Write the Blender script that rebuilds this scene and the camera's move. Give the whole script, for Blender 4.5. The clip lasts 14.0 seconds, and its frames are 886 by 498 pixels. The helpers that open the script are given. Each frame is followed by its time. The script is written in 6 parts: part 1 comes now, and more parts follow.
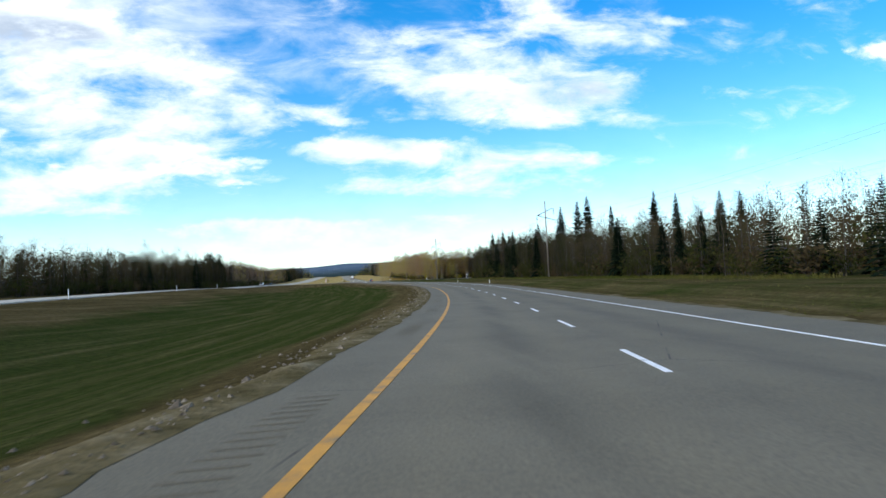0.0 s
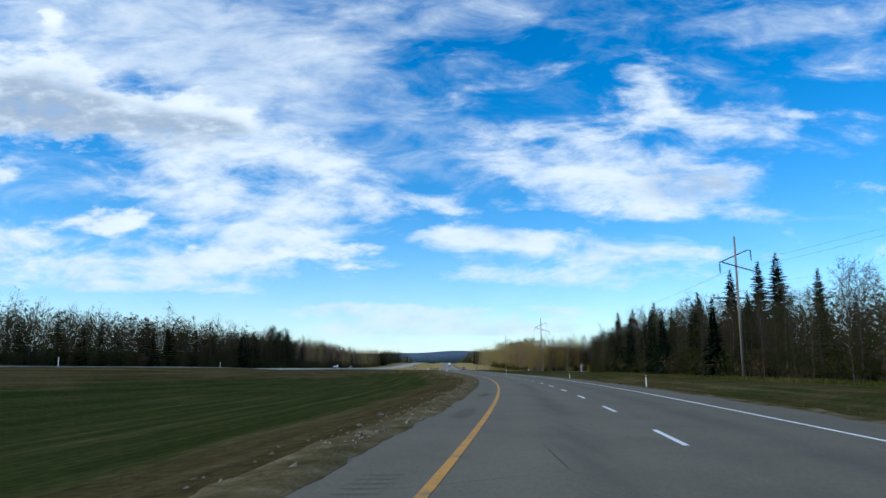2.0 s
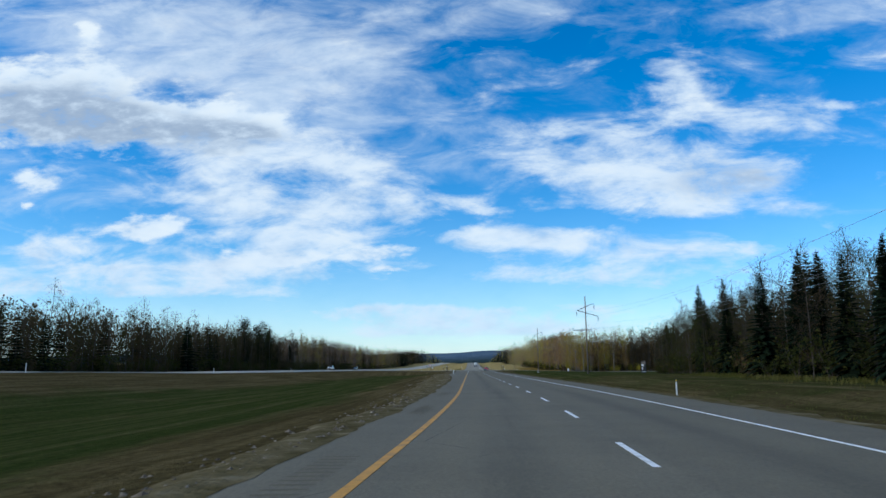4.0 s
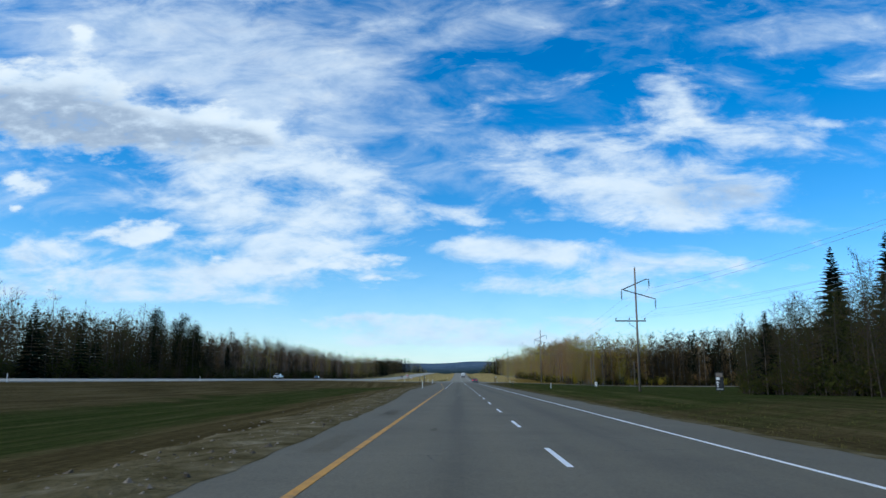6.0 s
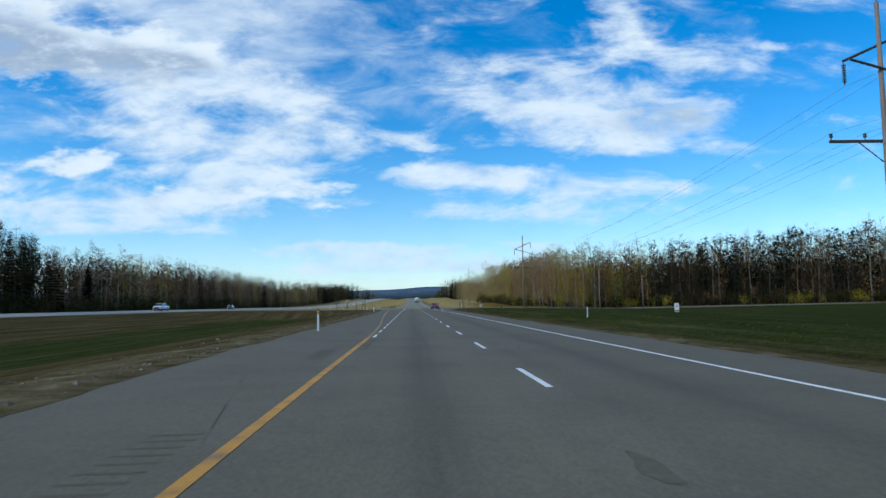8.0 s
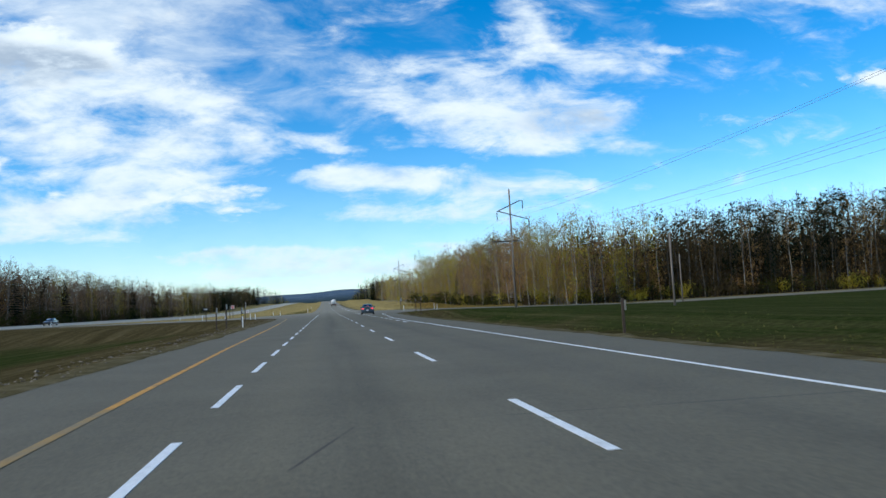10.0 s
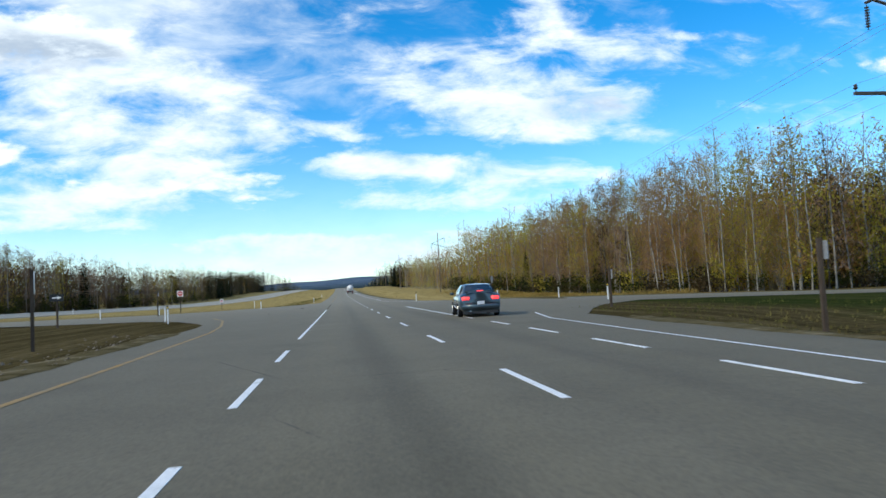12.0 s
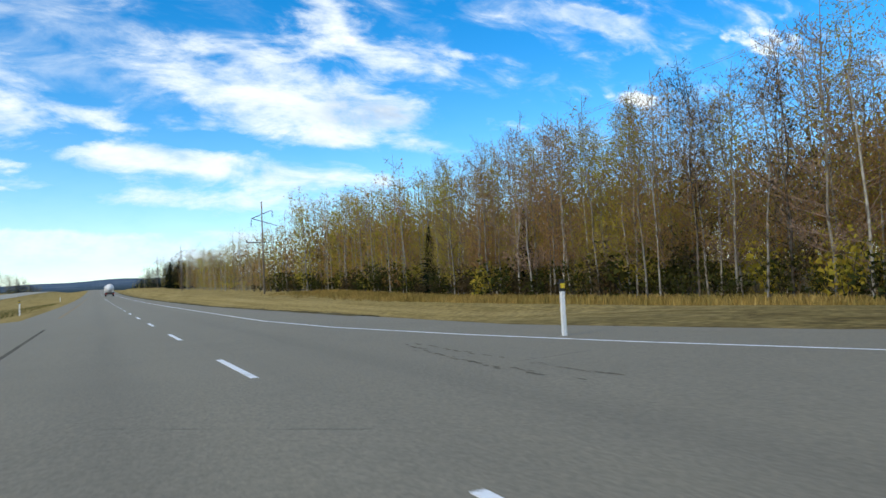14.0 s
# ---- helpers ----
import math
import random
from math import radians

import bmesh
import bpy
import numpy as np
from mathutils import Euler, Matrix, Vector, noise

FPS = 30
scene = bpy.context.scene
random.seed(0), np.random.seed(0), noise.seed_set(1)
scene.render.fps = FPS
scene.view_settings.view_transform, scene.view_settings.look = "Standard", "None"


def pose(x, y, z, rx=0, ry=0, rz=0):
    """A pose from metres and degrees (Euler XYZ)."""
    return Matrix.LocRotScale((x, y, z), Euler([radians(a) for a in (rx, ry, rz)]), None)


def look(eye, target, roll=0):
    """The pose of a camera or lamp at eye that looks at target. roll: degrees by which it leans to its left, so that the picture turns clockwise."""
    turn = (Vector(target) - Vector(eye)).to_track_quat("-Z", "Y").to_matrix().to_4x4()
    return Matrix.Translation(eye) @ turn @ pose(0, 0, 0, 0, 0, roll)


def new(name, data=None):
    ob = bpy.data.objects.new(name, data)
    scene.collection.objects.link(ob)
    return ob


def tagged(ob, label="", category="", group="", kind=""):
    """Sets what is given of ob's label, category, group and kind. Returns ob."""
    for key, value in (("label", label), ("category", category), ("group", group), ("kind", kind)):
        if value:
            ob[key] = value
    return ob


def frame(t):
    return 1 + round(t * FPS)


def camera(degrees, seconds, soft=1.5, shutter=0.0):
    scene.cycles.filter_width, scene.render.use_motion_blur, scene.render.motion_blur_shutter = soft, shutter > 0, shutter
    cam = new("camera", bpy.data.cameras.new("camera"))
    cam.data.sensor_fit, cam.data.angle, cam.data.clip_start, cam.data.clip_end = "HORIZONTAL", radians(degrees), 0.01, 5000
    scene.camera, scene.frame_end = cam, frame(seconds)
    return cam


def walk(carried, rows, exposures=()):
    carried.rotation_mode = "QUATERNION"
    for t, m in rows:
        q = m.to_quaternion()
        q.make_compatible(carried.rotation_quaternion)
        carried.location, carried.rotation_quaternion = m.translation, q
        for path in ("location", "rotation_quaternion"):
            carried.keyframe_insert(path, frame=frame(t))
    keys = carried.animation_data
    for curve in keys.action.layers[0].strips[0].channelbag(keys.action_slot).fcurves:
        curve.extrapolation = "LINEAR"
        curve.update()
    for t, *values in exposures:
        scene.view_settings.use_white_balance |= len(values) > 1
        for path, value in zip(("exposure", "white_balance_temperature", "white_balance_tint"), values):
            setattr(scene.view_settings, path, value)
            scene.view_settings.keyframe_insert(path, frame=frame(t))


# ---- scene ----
from math import cos, exp, pi, sin, sqrt

# ---- camera and its drive along the highway
cam = camera(64.0, 14.0, soft=1.5, shutter=0.06)
PATH = [
    (0.0, -20.34, 9.06, 1.83, -9.40, 2.08, -3.01),
    (0.5, -16.79, 25.69, 1.62, -6.95, 7.28, -2.84),
    (1.0, -13.60, 42.53, 1.49, -3.84, 9.04, -2.22),
    (1.5, -10.71, 59.43, 1.37, -2.99, 9.50, -1.40),
    (2.0, -8.03, 76.42, 1.29, -0.57, 9.49, -0.11),
    (2.5, -5.70, 93.39, 1.26, 0.58, 9.70, 0.70),
    (3.0, -3.68, 110.18, 1.28, 1.28, 10.09, -0.51),
    (5.5, 0.35, 187.15, 1.31, 2.68, 8.50, -0.26),
    (6.0, 0.37, 202.87, 1.34, 1.25, 10.36, 0.19),
    (6.5, 0.35, 218.65, 1.30, 1.62, 9.92, -0.42),
    (7.0, 0.29, 234.57, 1.30, -0.59, 8.27, -1.44),
    (7.5, 0.23, 250.60, 1.27, -0.46, 5.16, -1.17),
    (8.0, 0.09, 266.80, 1.26, -2.68, 4.40, -1.22),
    (8.5, 0.14, 283.31, 1.18, -6.88, 4.46, -0.48),
    (11.0, -0.19, 370.03, 1.21, -9.85, 4.11, -3.50),
    (11.5, -0.25, 387.42, 1.21, -8.75, 2.58, -2.79),
    (12.0, -0.23, 404.81, 1.22, -8.39, 3.34, -3.01),
    (12.5, -0.22, 422.42, 1.23, -9.67, 4.91, -2.20),
    (13.0, -0.20, 439.95, 1.22, -15.04, 2.05, -1.85),
    (13.5, -0.10, 457.34, 1.25, -15.39, 3.98, -2.27),
    (14.0, 0.24, 474.65, 1.22, -26.19, 2.79, -2.64),
]


def view(x, y, z, yaw, pitch, roll):
    a, b = radians(yaw), radians(pitch)
    return look((x, y, z), (x - sin(a) * cos(b), y + cos(a) * cos(b), z + sin(b)), roll)


EXPOSURES = [(0.0, 0.18, 6350, 6), (0.6, 0.04, 6150, 5), (1.5, -0.17, 5900, 4), (2.5, -0.38, 5700, 3), (3.2, -0.42, 5700, 3), (6.0, -0.40, 5650, 2),
             (8.7, -0.38, 5750, 2), (10.8, -0.05, 6200, 3), (12.5, 0.05, 6350, 4), (14.0, 0.0, 6400, 5)]
walk(cam, [(t, view(*row)) for t, *row in PATH], EXPOSURES)

# ---- sky, clouds and sun
SUN_ELEVATION, SUN_AZIMUTH = 33.0, 250.0   # azimuth clockwise from +y
SKY_STRENGTH, CLOUD_STRENGTH, SUN_STRENGTH = 0.20, 1.18, 2.6
# heaps of cloud: across, up (tangents from straight ahead), half width, half height, density
HEAPS = [
    (-0.728, 0.413, 0.136, 0.055, 1.00), (-0.626, 0.414, 0.081, 0.054, 0.95), (-0.545, 0.375, 0.093, 0.042, 0.95), (-0.418, 0.367, 0.101, 0.040, 1.00),
    (-0.309, 0.359, 0.067, 0.028, 0.85), (-0.576, 0.514, 0.022, 0.024, 0.75), (-0.540, 0.451, 0.026, 0.027, 0.60), (-0.636, 0.283, 0.052, 0.017, 0.95),
    (-0.471, 0.204, 0.078, 0.022, 1.05), (-0.325, 0.156, 0.061, 0.015, 1.00), (-0.248, 0.159, 0.041, 0.013, 0.80), (-0.139, 0.165, 0.063, 0.014, 1.00),
    (-0.114, 0.139, 0.034, 0.008, 0.90), (-0.649, 0.244, 0.010, 0.007, 0.80), (0.910, 0.324, 0.067, 0.017, 0.95), (1.270, 0.471, 0.129, 0.034, 0.90)]
FLEECE_LEFT = [
    (-0.302, 0.256, 0.124, 0.093, 0.85), (-0.196, 0.262, 0.099, 0.068, 0.75), (-0.258, 0.194, 0.122, 0.046, 0.70), (-0.104, 0.241, 0.057, 0.027, 0.70),
    (-0.389, 0.311, 0.100, 0.039, 0.60), (-0.600, 0.178, 0.065, 0.018, 0.75)]
FLEECE_RIGHT = [
    (0.319, 0.422, 0.044, 0.032, 0.85), (0.305, 0.383, 0.067, 0.025, 0.80), (0.125, 0.314, 0.087, 0.034, 0.85), (0.208, 0.334, 0.058, 0.026, 0.60),
    (0.354, 0.275, 0.123, 0.044, 1.00), (0.440, 0.345, 0.091, 0.022, 0.80), (0.215, 0.257, 0.090, 0.032, 0.75), (0.133, 0.225, 0.073, 0.018, 0.55),
    (0.287, 0.229, 0.089, 0.022, 0.65), (-0.014, 0.242, 0.033, 0.012, 0.60), (0.027, 0.228, 0.033, 0.009, 0.60)]
# long flat bands
BANDS = [
    (-0.458, 0.141, 0.187, 0.014, 1.15), (-0.455, 0.113, 0.153, 0.010, 0.92), (-0.611, 0.133, 0.097, 0.017, 0.92), (-0.116, 0.080, 0.088, 0.009, 1.30),
    (0.004, 0.065, 0.159, 0.016, 1.23), (0.131, 0.075, 0.087, 0.014, 1.04), (0.043, 0.185, 0.061, 0.016, 0.92), (0.132, 0.186, 0.089, 0.014, 0.80),
    (0.083, 0.128, 0.104, 0.013, 0.69), (0.259, 0.126, 0.080, 0.014, 0.69), (0.533, 0.372, 0.046, 0.009, 0.92), (0.204, 0.166, 0.161, 0.018, 0.57),
    (0.324, 0.151, 0.136, 0.022, 0.52), (-0.766, 0.135, 0.163, 0.018, 0.92), (-0.600, 0.178, 0.065, 0.020, 0.69), (0.020, 0.051, 0.238, 0.012, 0.78)]
VEILS = [
    (-0.272, 0.453, 0.170, 0.099, 0.75), (-0.446, 0.497, 0.120, 0.064, 0.72), (-0.595, 0.528, 0.164, 0.065, 0.62), (-0.151, 0.401, 0.076, 0.080, 0.40),
    (-0.032, 0.340, 0.075, 0.043, 0.28), (0.051, 0.538, 0.180, 0.037, 0.55), (0.535, 0.510, 0.144, 0.027, 0.42), (0.597, 0.542, 0.102, 0.024, 0.30),
    (-0.031, 0.289, 0.049, 0.022, 0.25), (0.408, 0.217, 0.129, 0.015, 0.30), (-0.492, 0.254, 0.099, 0.017, 0.30), (-0.758, 0.256, 0.100, 0.102, 0.50),
    (0.822, 0.459, 0.079, 0.021, 0.90), (0.815, 0.462, 0.141, 0.017, 0.50)]
# grey undersides
SHADES = [
    (-0.668, 0.385, 0.160, 0.046, 1.45), (-0.545, 0.360, 0.070, 0.028, 1.00), (-0.385, 0.344, 0.095, 0.027, 1.20), (-0.299, 0.342, 0.042, 0.010, 0.40),
    (0.386, 0.259, 0.098, 0.028, 1.00), (0.331, 0.301, 0.074, 0.020, 0.30), (0.262, 0.216, 0.049, 0.008, 0.35)]


class Nodes:
    """Short forms for building a node tree."""

    def __init__(self, tree):
        self.tree = tree
        tree.nodes.clear()

    def add(self, kind, **values):
        node = self.tree.nodes.new(kind)
        for key, value in values.items():
            if key == "op":
                node.operation = value
            elif key == "clamp":
                node.use_clamp = value
        return node

    def put(self, socket, value):
        if isinstance(value, bpy.types.NodeSocket):
            self.tree.links.new(value, socket)
        elif value is not None:
            socket.default_value = value

    def math(self, op, a, b=None, c=None, clamp=False):
        node = self.add("ShaderNodeMath", op=op, clamp=clamp)
        for socket, value in zip(node.inputs, (a, b, c)):
            self.put(socket, value)
        return node.outputs[0]

    def noise(self, vector, scale, detail=4.0, rough=0.55, warp=0.0):
        node = self.add("ShaderNodeTexNoise")
        for key, value in (("Vector", vector), ("Scale", scale), ("Detail", detail), ("Roughness", rough), ("Distortion", warp)):
            self.put(node.inputs[key], value)
        return node.outputs["Fac"]

    def ramp(self, fac, *stops):
        node = self.add("ShaderNodeValToRGB")
        while len(node.color_ramp.elements) < len(stops):
            node.color_ramp.elements.new(0.5)
        for element, (at, colour) in zip(node.color_ramp.elements, stops):
            element.position, element.color = at, (*colour, 1)
        self.put(node.inputs[0], fac)
        return node.outputs[0]

    def mix(self, fac, a, b, kind="MIX"):
        node = self.add("ShaderNodeMix")
        node.data_type, node.blend_type = "RGBA", kind
        self.put(node.inputs[0], fac)
        self.put(node.inputs[6], (*a, 1) if isinstance(a, tuple) else a)
        self.put(node.inputs[7], (*b, 1) if isinstance(b, tuple) else b)
        return node.outputs[2]

    def smooth(self, value, low, high):
        node = self.add("ShaderNodeMapRange")
        node.interpolation_type = "SMOOTHSTEP"
        for socket, given in zip(node.inputs, (value, low, high, 0.0, 1.0)):
            self.put(socket, given)
        return node.outputs[0]


def build_sky():
    world = bpy.data.worlds.new("sky")
    scene.world, world.use_nodes = world, True
    n = Nodes(world.node_tree)
    sky = n.add("ShaderNodeTexSky")
    sky.sky_type, sky.sun_disc = "NISHITA", False
    sky.sun_elevation, sky.sun_rotation = radians(SUN_ELEVATION), radians(SUN_AZIMUTH)
    sky.air_density, sky.dust_density, sky.ozone_density = 1.0, 0.0, 4.0
    coord = n.add("ShaderNodeTexCoord").outputs["Generated"]
    parts = n.add("ShaderNodeSeparateXYZ")
    n.put(parts.inputs[0], coord)
    x, y, z = parts.outputs
    ahead = n.math("MAXIMUM", y, 0.05)
    across, up = n.math("DIVIDE", x, ahead), n.math("DIVIDE", z, ahead)
    # the cloud sheet lies flat, so its grain is drawn out towards the horizon
    low = n.math("ADD", n.math("MAXIMUM", z, 0.0), 0.10)
    sheet = n.add("ShaderNodeCombineXYZ")
    n.put(sheet.inputs[0], n.math("DIVIDE", x, low))
    n.put(sheet.inputs[1], n.math("DIVIDE", y, low))
    flat = sheet.outputs[0]
    view_plane = n.add("ShaderNodeCombineXYZ")
    n.put(view_plane.inputs[0], across)
    n.put(view_plane.inputs[1], n.math("MULTIPLY", up, 2.2))
    puff = n.noise(view_plane.outputs[0], 15.0, 10.0, 0.58, 0.1)
    wisp = n.noise(flat, 1.3, 8.0, 0.58, 0.3)
    drawn = n.add("ShaderNodeCombineXYZ")
    n.put(drawn.inputs[0], n.math("ADD", across, n.math("MULTIPLY", up, 0.9)))
    n.put(drawn.inputs[1], n.math("SUBTRACT", n.math("MULTIPLY", up, 2.6), n.math("MULTIPLY", across, 0.35)))
    streak = n.noise(drawn.outputs[0], 7.0, 11.0, 0.62, 0.45)
    fluff = n.noise(view_plane.outputs[0], 9.0, 11.0, 0.62, 0.35)

    def bent(scale, amount, flatten):
        """The view plane, pushed about by noise, so that outlines are never smooth."""
        spot = n.add("ShaderNodeCombineXYZ")
        push_x = n.math("MULTIPLY", n.math("SUBTRACT", n.noise(view_plane.outputs[0], scale, 6.0, 0.6), 0.5), amount)
        push_z = n.math("MULTIPLY", n.math("SUBTRACT", n.noise(drawn.outputs[0], scale, 6.0, 0.6), 0.5), amount * flatten)
        n.put(spot.inputs[0], n.math("ADD", across, push_x))
        n.put(spot.inputs[1], n.math("ADD", up, push_z))
        return spot.outputs[0]

    def heap(rows, spot):
        total = 0.0
        for cx, cz, wx, wz, amount in rows:
            local = n.add("ShaderNodeVectorMath", op="MULTIPLY_ADD")
            n.put(local.inputs[0], spot)
            n.put(local.inputs[1], (0.84 / wx, 0.84 / wz, 0.0))
            n.put(local.inputs[2], (-0.84 * cx / wx, -0.84 * cz / wz, 0.0))
            square = n.add("ShaderNodeVectorMath", op="DOT_PRODUCT")
            n.put(square.inputs[0], local.outputs[0])
            n.put(square.inputs[1], local.outputs[0])
            r = n.math("MULTIPLY", square.outputs["Value"], -1.25)
            total = n.math("MULTIPLY_ADD", n.math("EXPONENT", r), amount, total)
        return total

    front = n.smooth(y, 0.1, 0.4)
    tight, loose, calm = bent(14.0, 0.055, 0.6), bent(7.0, 0.15, 0.5), bent(16.0, 0.05, 0.22)
    heaps = n.math("MULTIPLY", heap(HEAPS, tight), front)
    fleece = n.math("ADD", heap(FLEECE_LEFT + FLEECE_RIGHT, loose), heap(BANDS, calm))
    fleece = n.math("MULTIPLY", fleece, front)
    veils = n.math("MULTIPLY", heap(VEILS, loose), front)
    elsewhere = n.math("MULTIPLY", n.math("SUBTRACT", 1.0, front), 0.62)
    # sharp-edged heaps, torn fleece, thin drawn-out veils
    heaps, fleece, veils = n.math("MINIMUM", heaps, 1.0), n.math("MINIMUM", fleece, 0.95), n.math("MINIMUM", veils, 0.8)
    thick = n.smooth(n.math("ADD", heaps, n.math("MULTIPLY", n.math("SUBTRACT", puff, 0.5), 2.1)), 0.36, 0.95)
    torn = n.math("ADD", n.math("MULTIPLY", n.math("SUBTRACT", fluff, 0.5), 1.9), n.math("MULTIPLY", n.math("SUBTRACT", streak, 0.5), 2.4))
    woolly = n.math("MULTIPLY", n.smooth(n.math("ADD", n.math("ADD", fleece, elsewhere), torn), 0.14, 1.30), 0.93)
    thin = n.math("ADD", n.math("ADD", n.math("MULTIPLY", heaps, 0.15), n.math("MULTIPLY", fleece, 0.22)), veils)
    thin = n.math("ADD", thin, n.math("ADD", n.math("MULTIPLY", n.math("SUBTRACT", wisp, 0.5), 0.35), n.math("MULTIPLY", n.math("SUBTRACT", streak, 0.5), 1.9)))
    thin = n.math("MULTIPLY", n.smooth(thin, -0.12, 1.15), 0.80)
    clear = n.math("MULTIPLY", n.math("SUBTRACT", 1.0, thick), n.math("MULTIPLY", n.math("SUBTRACT", 1.0, woolly), n.math("SUBTRACT", 1.0, thin)))
    cover = n.math("SUBTRACT", 1.0, clear)
    haze = n.math("MULTIPLY", n.math("POWER", n.math("SUBTRACT", 1.0, n.math("MINIMUM", n.math("ABSOLUTE", z), 1.0)), 12.0), 0.60)
    cover = n.math("MAXIMUM", cover, haze)
    # undersides of the thick heaps are greyer
    under = n.math("MULTIPLY", n.smooth(n.noise(view_plane.outputs[0], 5.0, 6.0, 0.6), 0.50, 0.80), n.math("MULTIPLY", thick, 0.45))
    grey = n.math("ADD", n.math("MULTIPLY", heap(SHADES, tight), front), n.math("MULTIPLY", n.math("SUBTRACT", puff, 0.5), 0.9))
    under = n.math("MAXIMUM", under, n.math("MULTIPLY", n.smooth(grey, 0.20, 0.90), n.math("MAXIMUM", thick, n.math("MULTIPLY", woolly, 0.8))), clamp=True)
    lit = n.ramp(n.math("ADD", n.math("MULTIPLY", puff, 0.6), n.math("MULTIPLY", fluff, 0.4)), (0.36, (0.70, 0.78, 0.90)), (0.50, (0.90, 0.94, 1.0)), (0.62, (1.0, 1.0, 1.0)))
    shaded = n.ramp(puff, (0.34, (0.34, 0.41, 0.54)), (0.52, (0.50, 0.57, 0.69)), (0.68, (0.80, 0.86, 0.95)))
    white = n.mix(under, lit, shaded)
    white = n.mix(n.math("MULTIPLY", haze, 1.1, clamp=True), white, (0.56, 0.77, 1.0))
    blue, cloud = n.add("ShaderNodeBackground"), n.add("ShaderNodeBackground")
    rich = n.add("ShaderNodeHueSaturation")
    n.put(rich.inputs["Saturation"], 1.38)
    n.put(rich.inputs["Color"], sky.outputs[0])
    n.put(blue.inputs[0], rich.outputs[0])
    n.put(blue.inputs[1], SKY_STRENGTH)
    n.put(cloud.inputs[0], white)
    n.put(cloud.inputs[1], CLOUD_STRENGTH)
    join, out = n.add("ShaderNodeMixShader"), n.add("ShaderNodeOutputWorld")
    n.put(join.inputs[0], cover)
    n.put(join.inputs[1], blue.outputs[0])
    n.put(join.inputs[2], cloud.outputs[0])
    n.put(out.inputs[0], join.outputs[0])


build_sky()
sun = new("sun", bpy.data.lights.new("sun", "SUN"))
sun.data.energy, sun.data.angle, sun.data.color = SUN_STRENGTH, radians(0.6), (1.0, 0.86, 0.66)
towards = Vector((sin(radians(SUN_AZIMUTH)) * cos(radians(SUN_ELEVATION)), cos(radians(SUN_AZIMUTH)) * cos(radians(SUN_ELEVATION)), sin(radians(SUN_ELEVATION))))
sun.matrix_world = look(towards * 300, (0, 0, 0))

# ---- materials


def material(name, colours, scale=2.0, rough=0.85, fine=40.0, bump=0.3, depth=0.02, metal=0.0, gloss=None, island=0.0, each=0.0, spread=(0.3, 0.7), coat=0.0, stretch=None, thin=0.0):
    """A surface with two scales of variation: colours run along a coarse noise, a fine one breaks them up and gives relief."""
    m = bpy.data.materials.new(name)
    m.use_nodes = True
    n = Nodes(m.node_tree)
    shader, out = n.add("ShaderNodeBsdfPrincipled"), n.add("ShaderNodeOutputMaterial")
    place = n.add("ShaderNodeTexCoord").outputs["Object"]
    if stretch:
        warp = n.add("ShaderNodeMapping")
        n.put(warp.inputs[0], place)
        warp.inputs["Scale"].default_value = stretch
        place = warp.outputs[0]
    coarse = n.noise(place, scale, 5.0, 0.6)
    stops = [(spread[0] + (spread[1] - spread[0]) * i / max(1, len(colours) - 1), c) for i, c in enumerate(colours)]
    colour = n.ramp(coarse, *stops) if len(colours) > 1 else None
    grain = n.noise(place, fine, 4.0, 0.6)
    light = n.math("ADD", n.math("MULTIPLY", grain, 0.7), 0.65)
    if island:
        light = n.math("MULTIPLY", light, n.math("ADD", n.math("MULTIPLY", n.add("ShaderNodeNewGeometry").outputs["Random Per Island"], island), 1 - island / 2))
    if each:
        light = n.math("MULTIPLY", light, n.math("ADD", n.math("MULTIPLY", n.add("ShaderNodeObjectInfo").outputs["Random"], each), 1 - each / 2))
    tone = n.add("ShaderNodeCombineColor")
    for socket in tone.inputs[:3]:
        n.put(socket, light)
    colour = n.mix(1.0, colour if colour else tuple(colours[0]), tone.outputs[0], "MULTIPLY")
    n.put(shader.inputs["Base Color"], colour)
    n.put(shader.inputs["Roughness"], n.math("ADD", n.math("MULTIPLY", n.math("SUBTRACT", grain, 0.5), 0.2), rough, clamp=True))
    n.put(shader.inputs["Metallic"], metal)
    n.put(shader.inputs["Specular IOR Level"], gloss if gloss is not None else 0.0 if rough >= 0.8 or thin else 0.4)
    n.put(shader.inputs["Coat Weight"], coat)
    if bump:
        relief = n.add("ShaderNodeBump")
        n.put(relief.inputs["Strength"], bump)
        n.put(relief.inputs["Distance"], depth)
        n.put(relief.inputs["Height"], grain)
        n.put(shader.inputs["Normal"], relief.outputs[0])
    if thin:   # leaves let light through
        lit, both = n.add("ShaderNodeBsdfTranslucent"), n.add("ShaderNodeMixShader")
        n.put(lit.inputs[0], colour)
        n.put(both.inputs[0], thin)
        n.put(both.inputs[1], shader.outputs[0])
        n.put(both.inputs[2], lit.outputs[0])
        n.put(out.inputs[0], both.outputs[0])
    else:
        n.put(out.inputs[0], shader.outputs[0])
    return m


def plain(name, colour, rough=0.5, metal=0.0, coat=0.0, glow=0.0):
    m = bpy.data.materials.new(name)
    m.use_nodes = True
    s = m.node_tree.nodes["Principled BSDF"]
    s.inputs["Base Color"].default_value = (*colour, 1)
    s.inputs["Roughness"].default_value, s.inputs["Metallic"].default_value, s.inputs["Coat Weight"].default_value = rough, metal, coat
    if glow:
        s.inputs["Emission Color"].default_value, s.inputs["Emission Strength"].default_value = (*colour, 1), glow
    return m


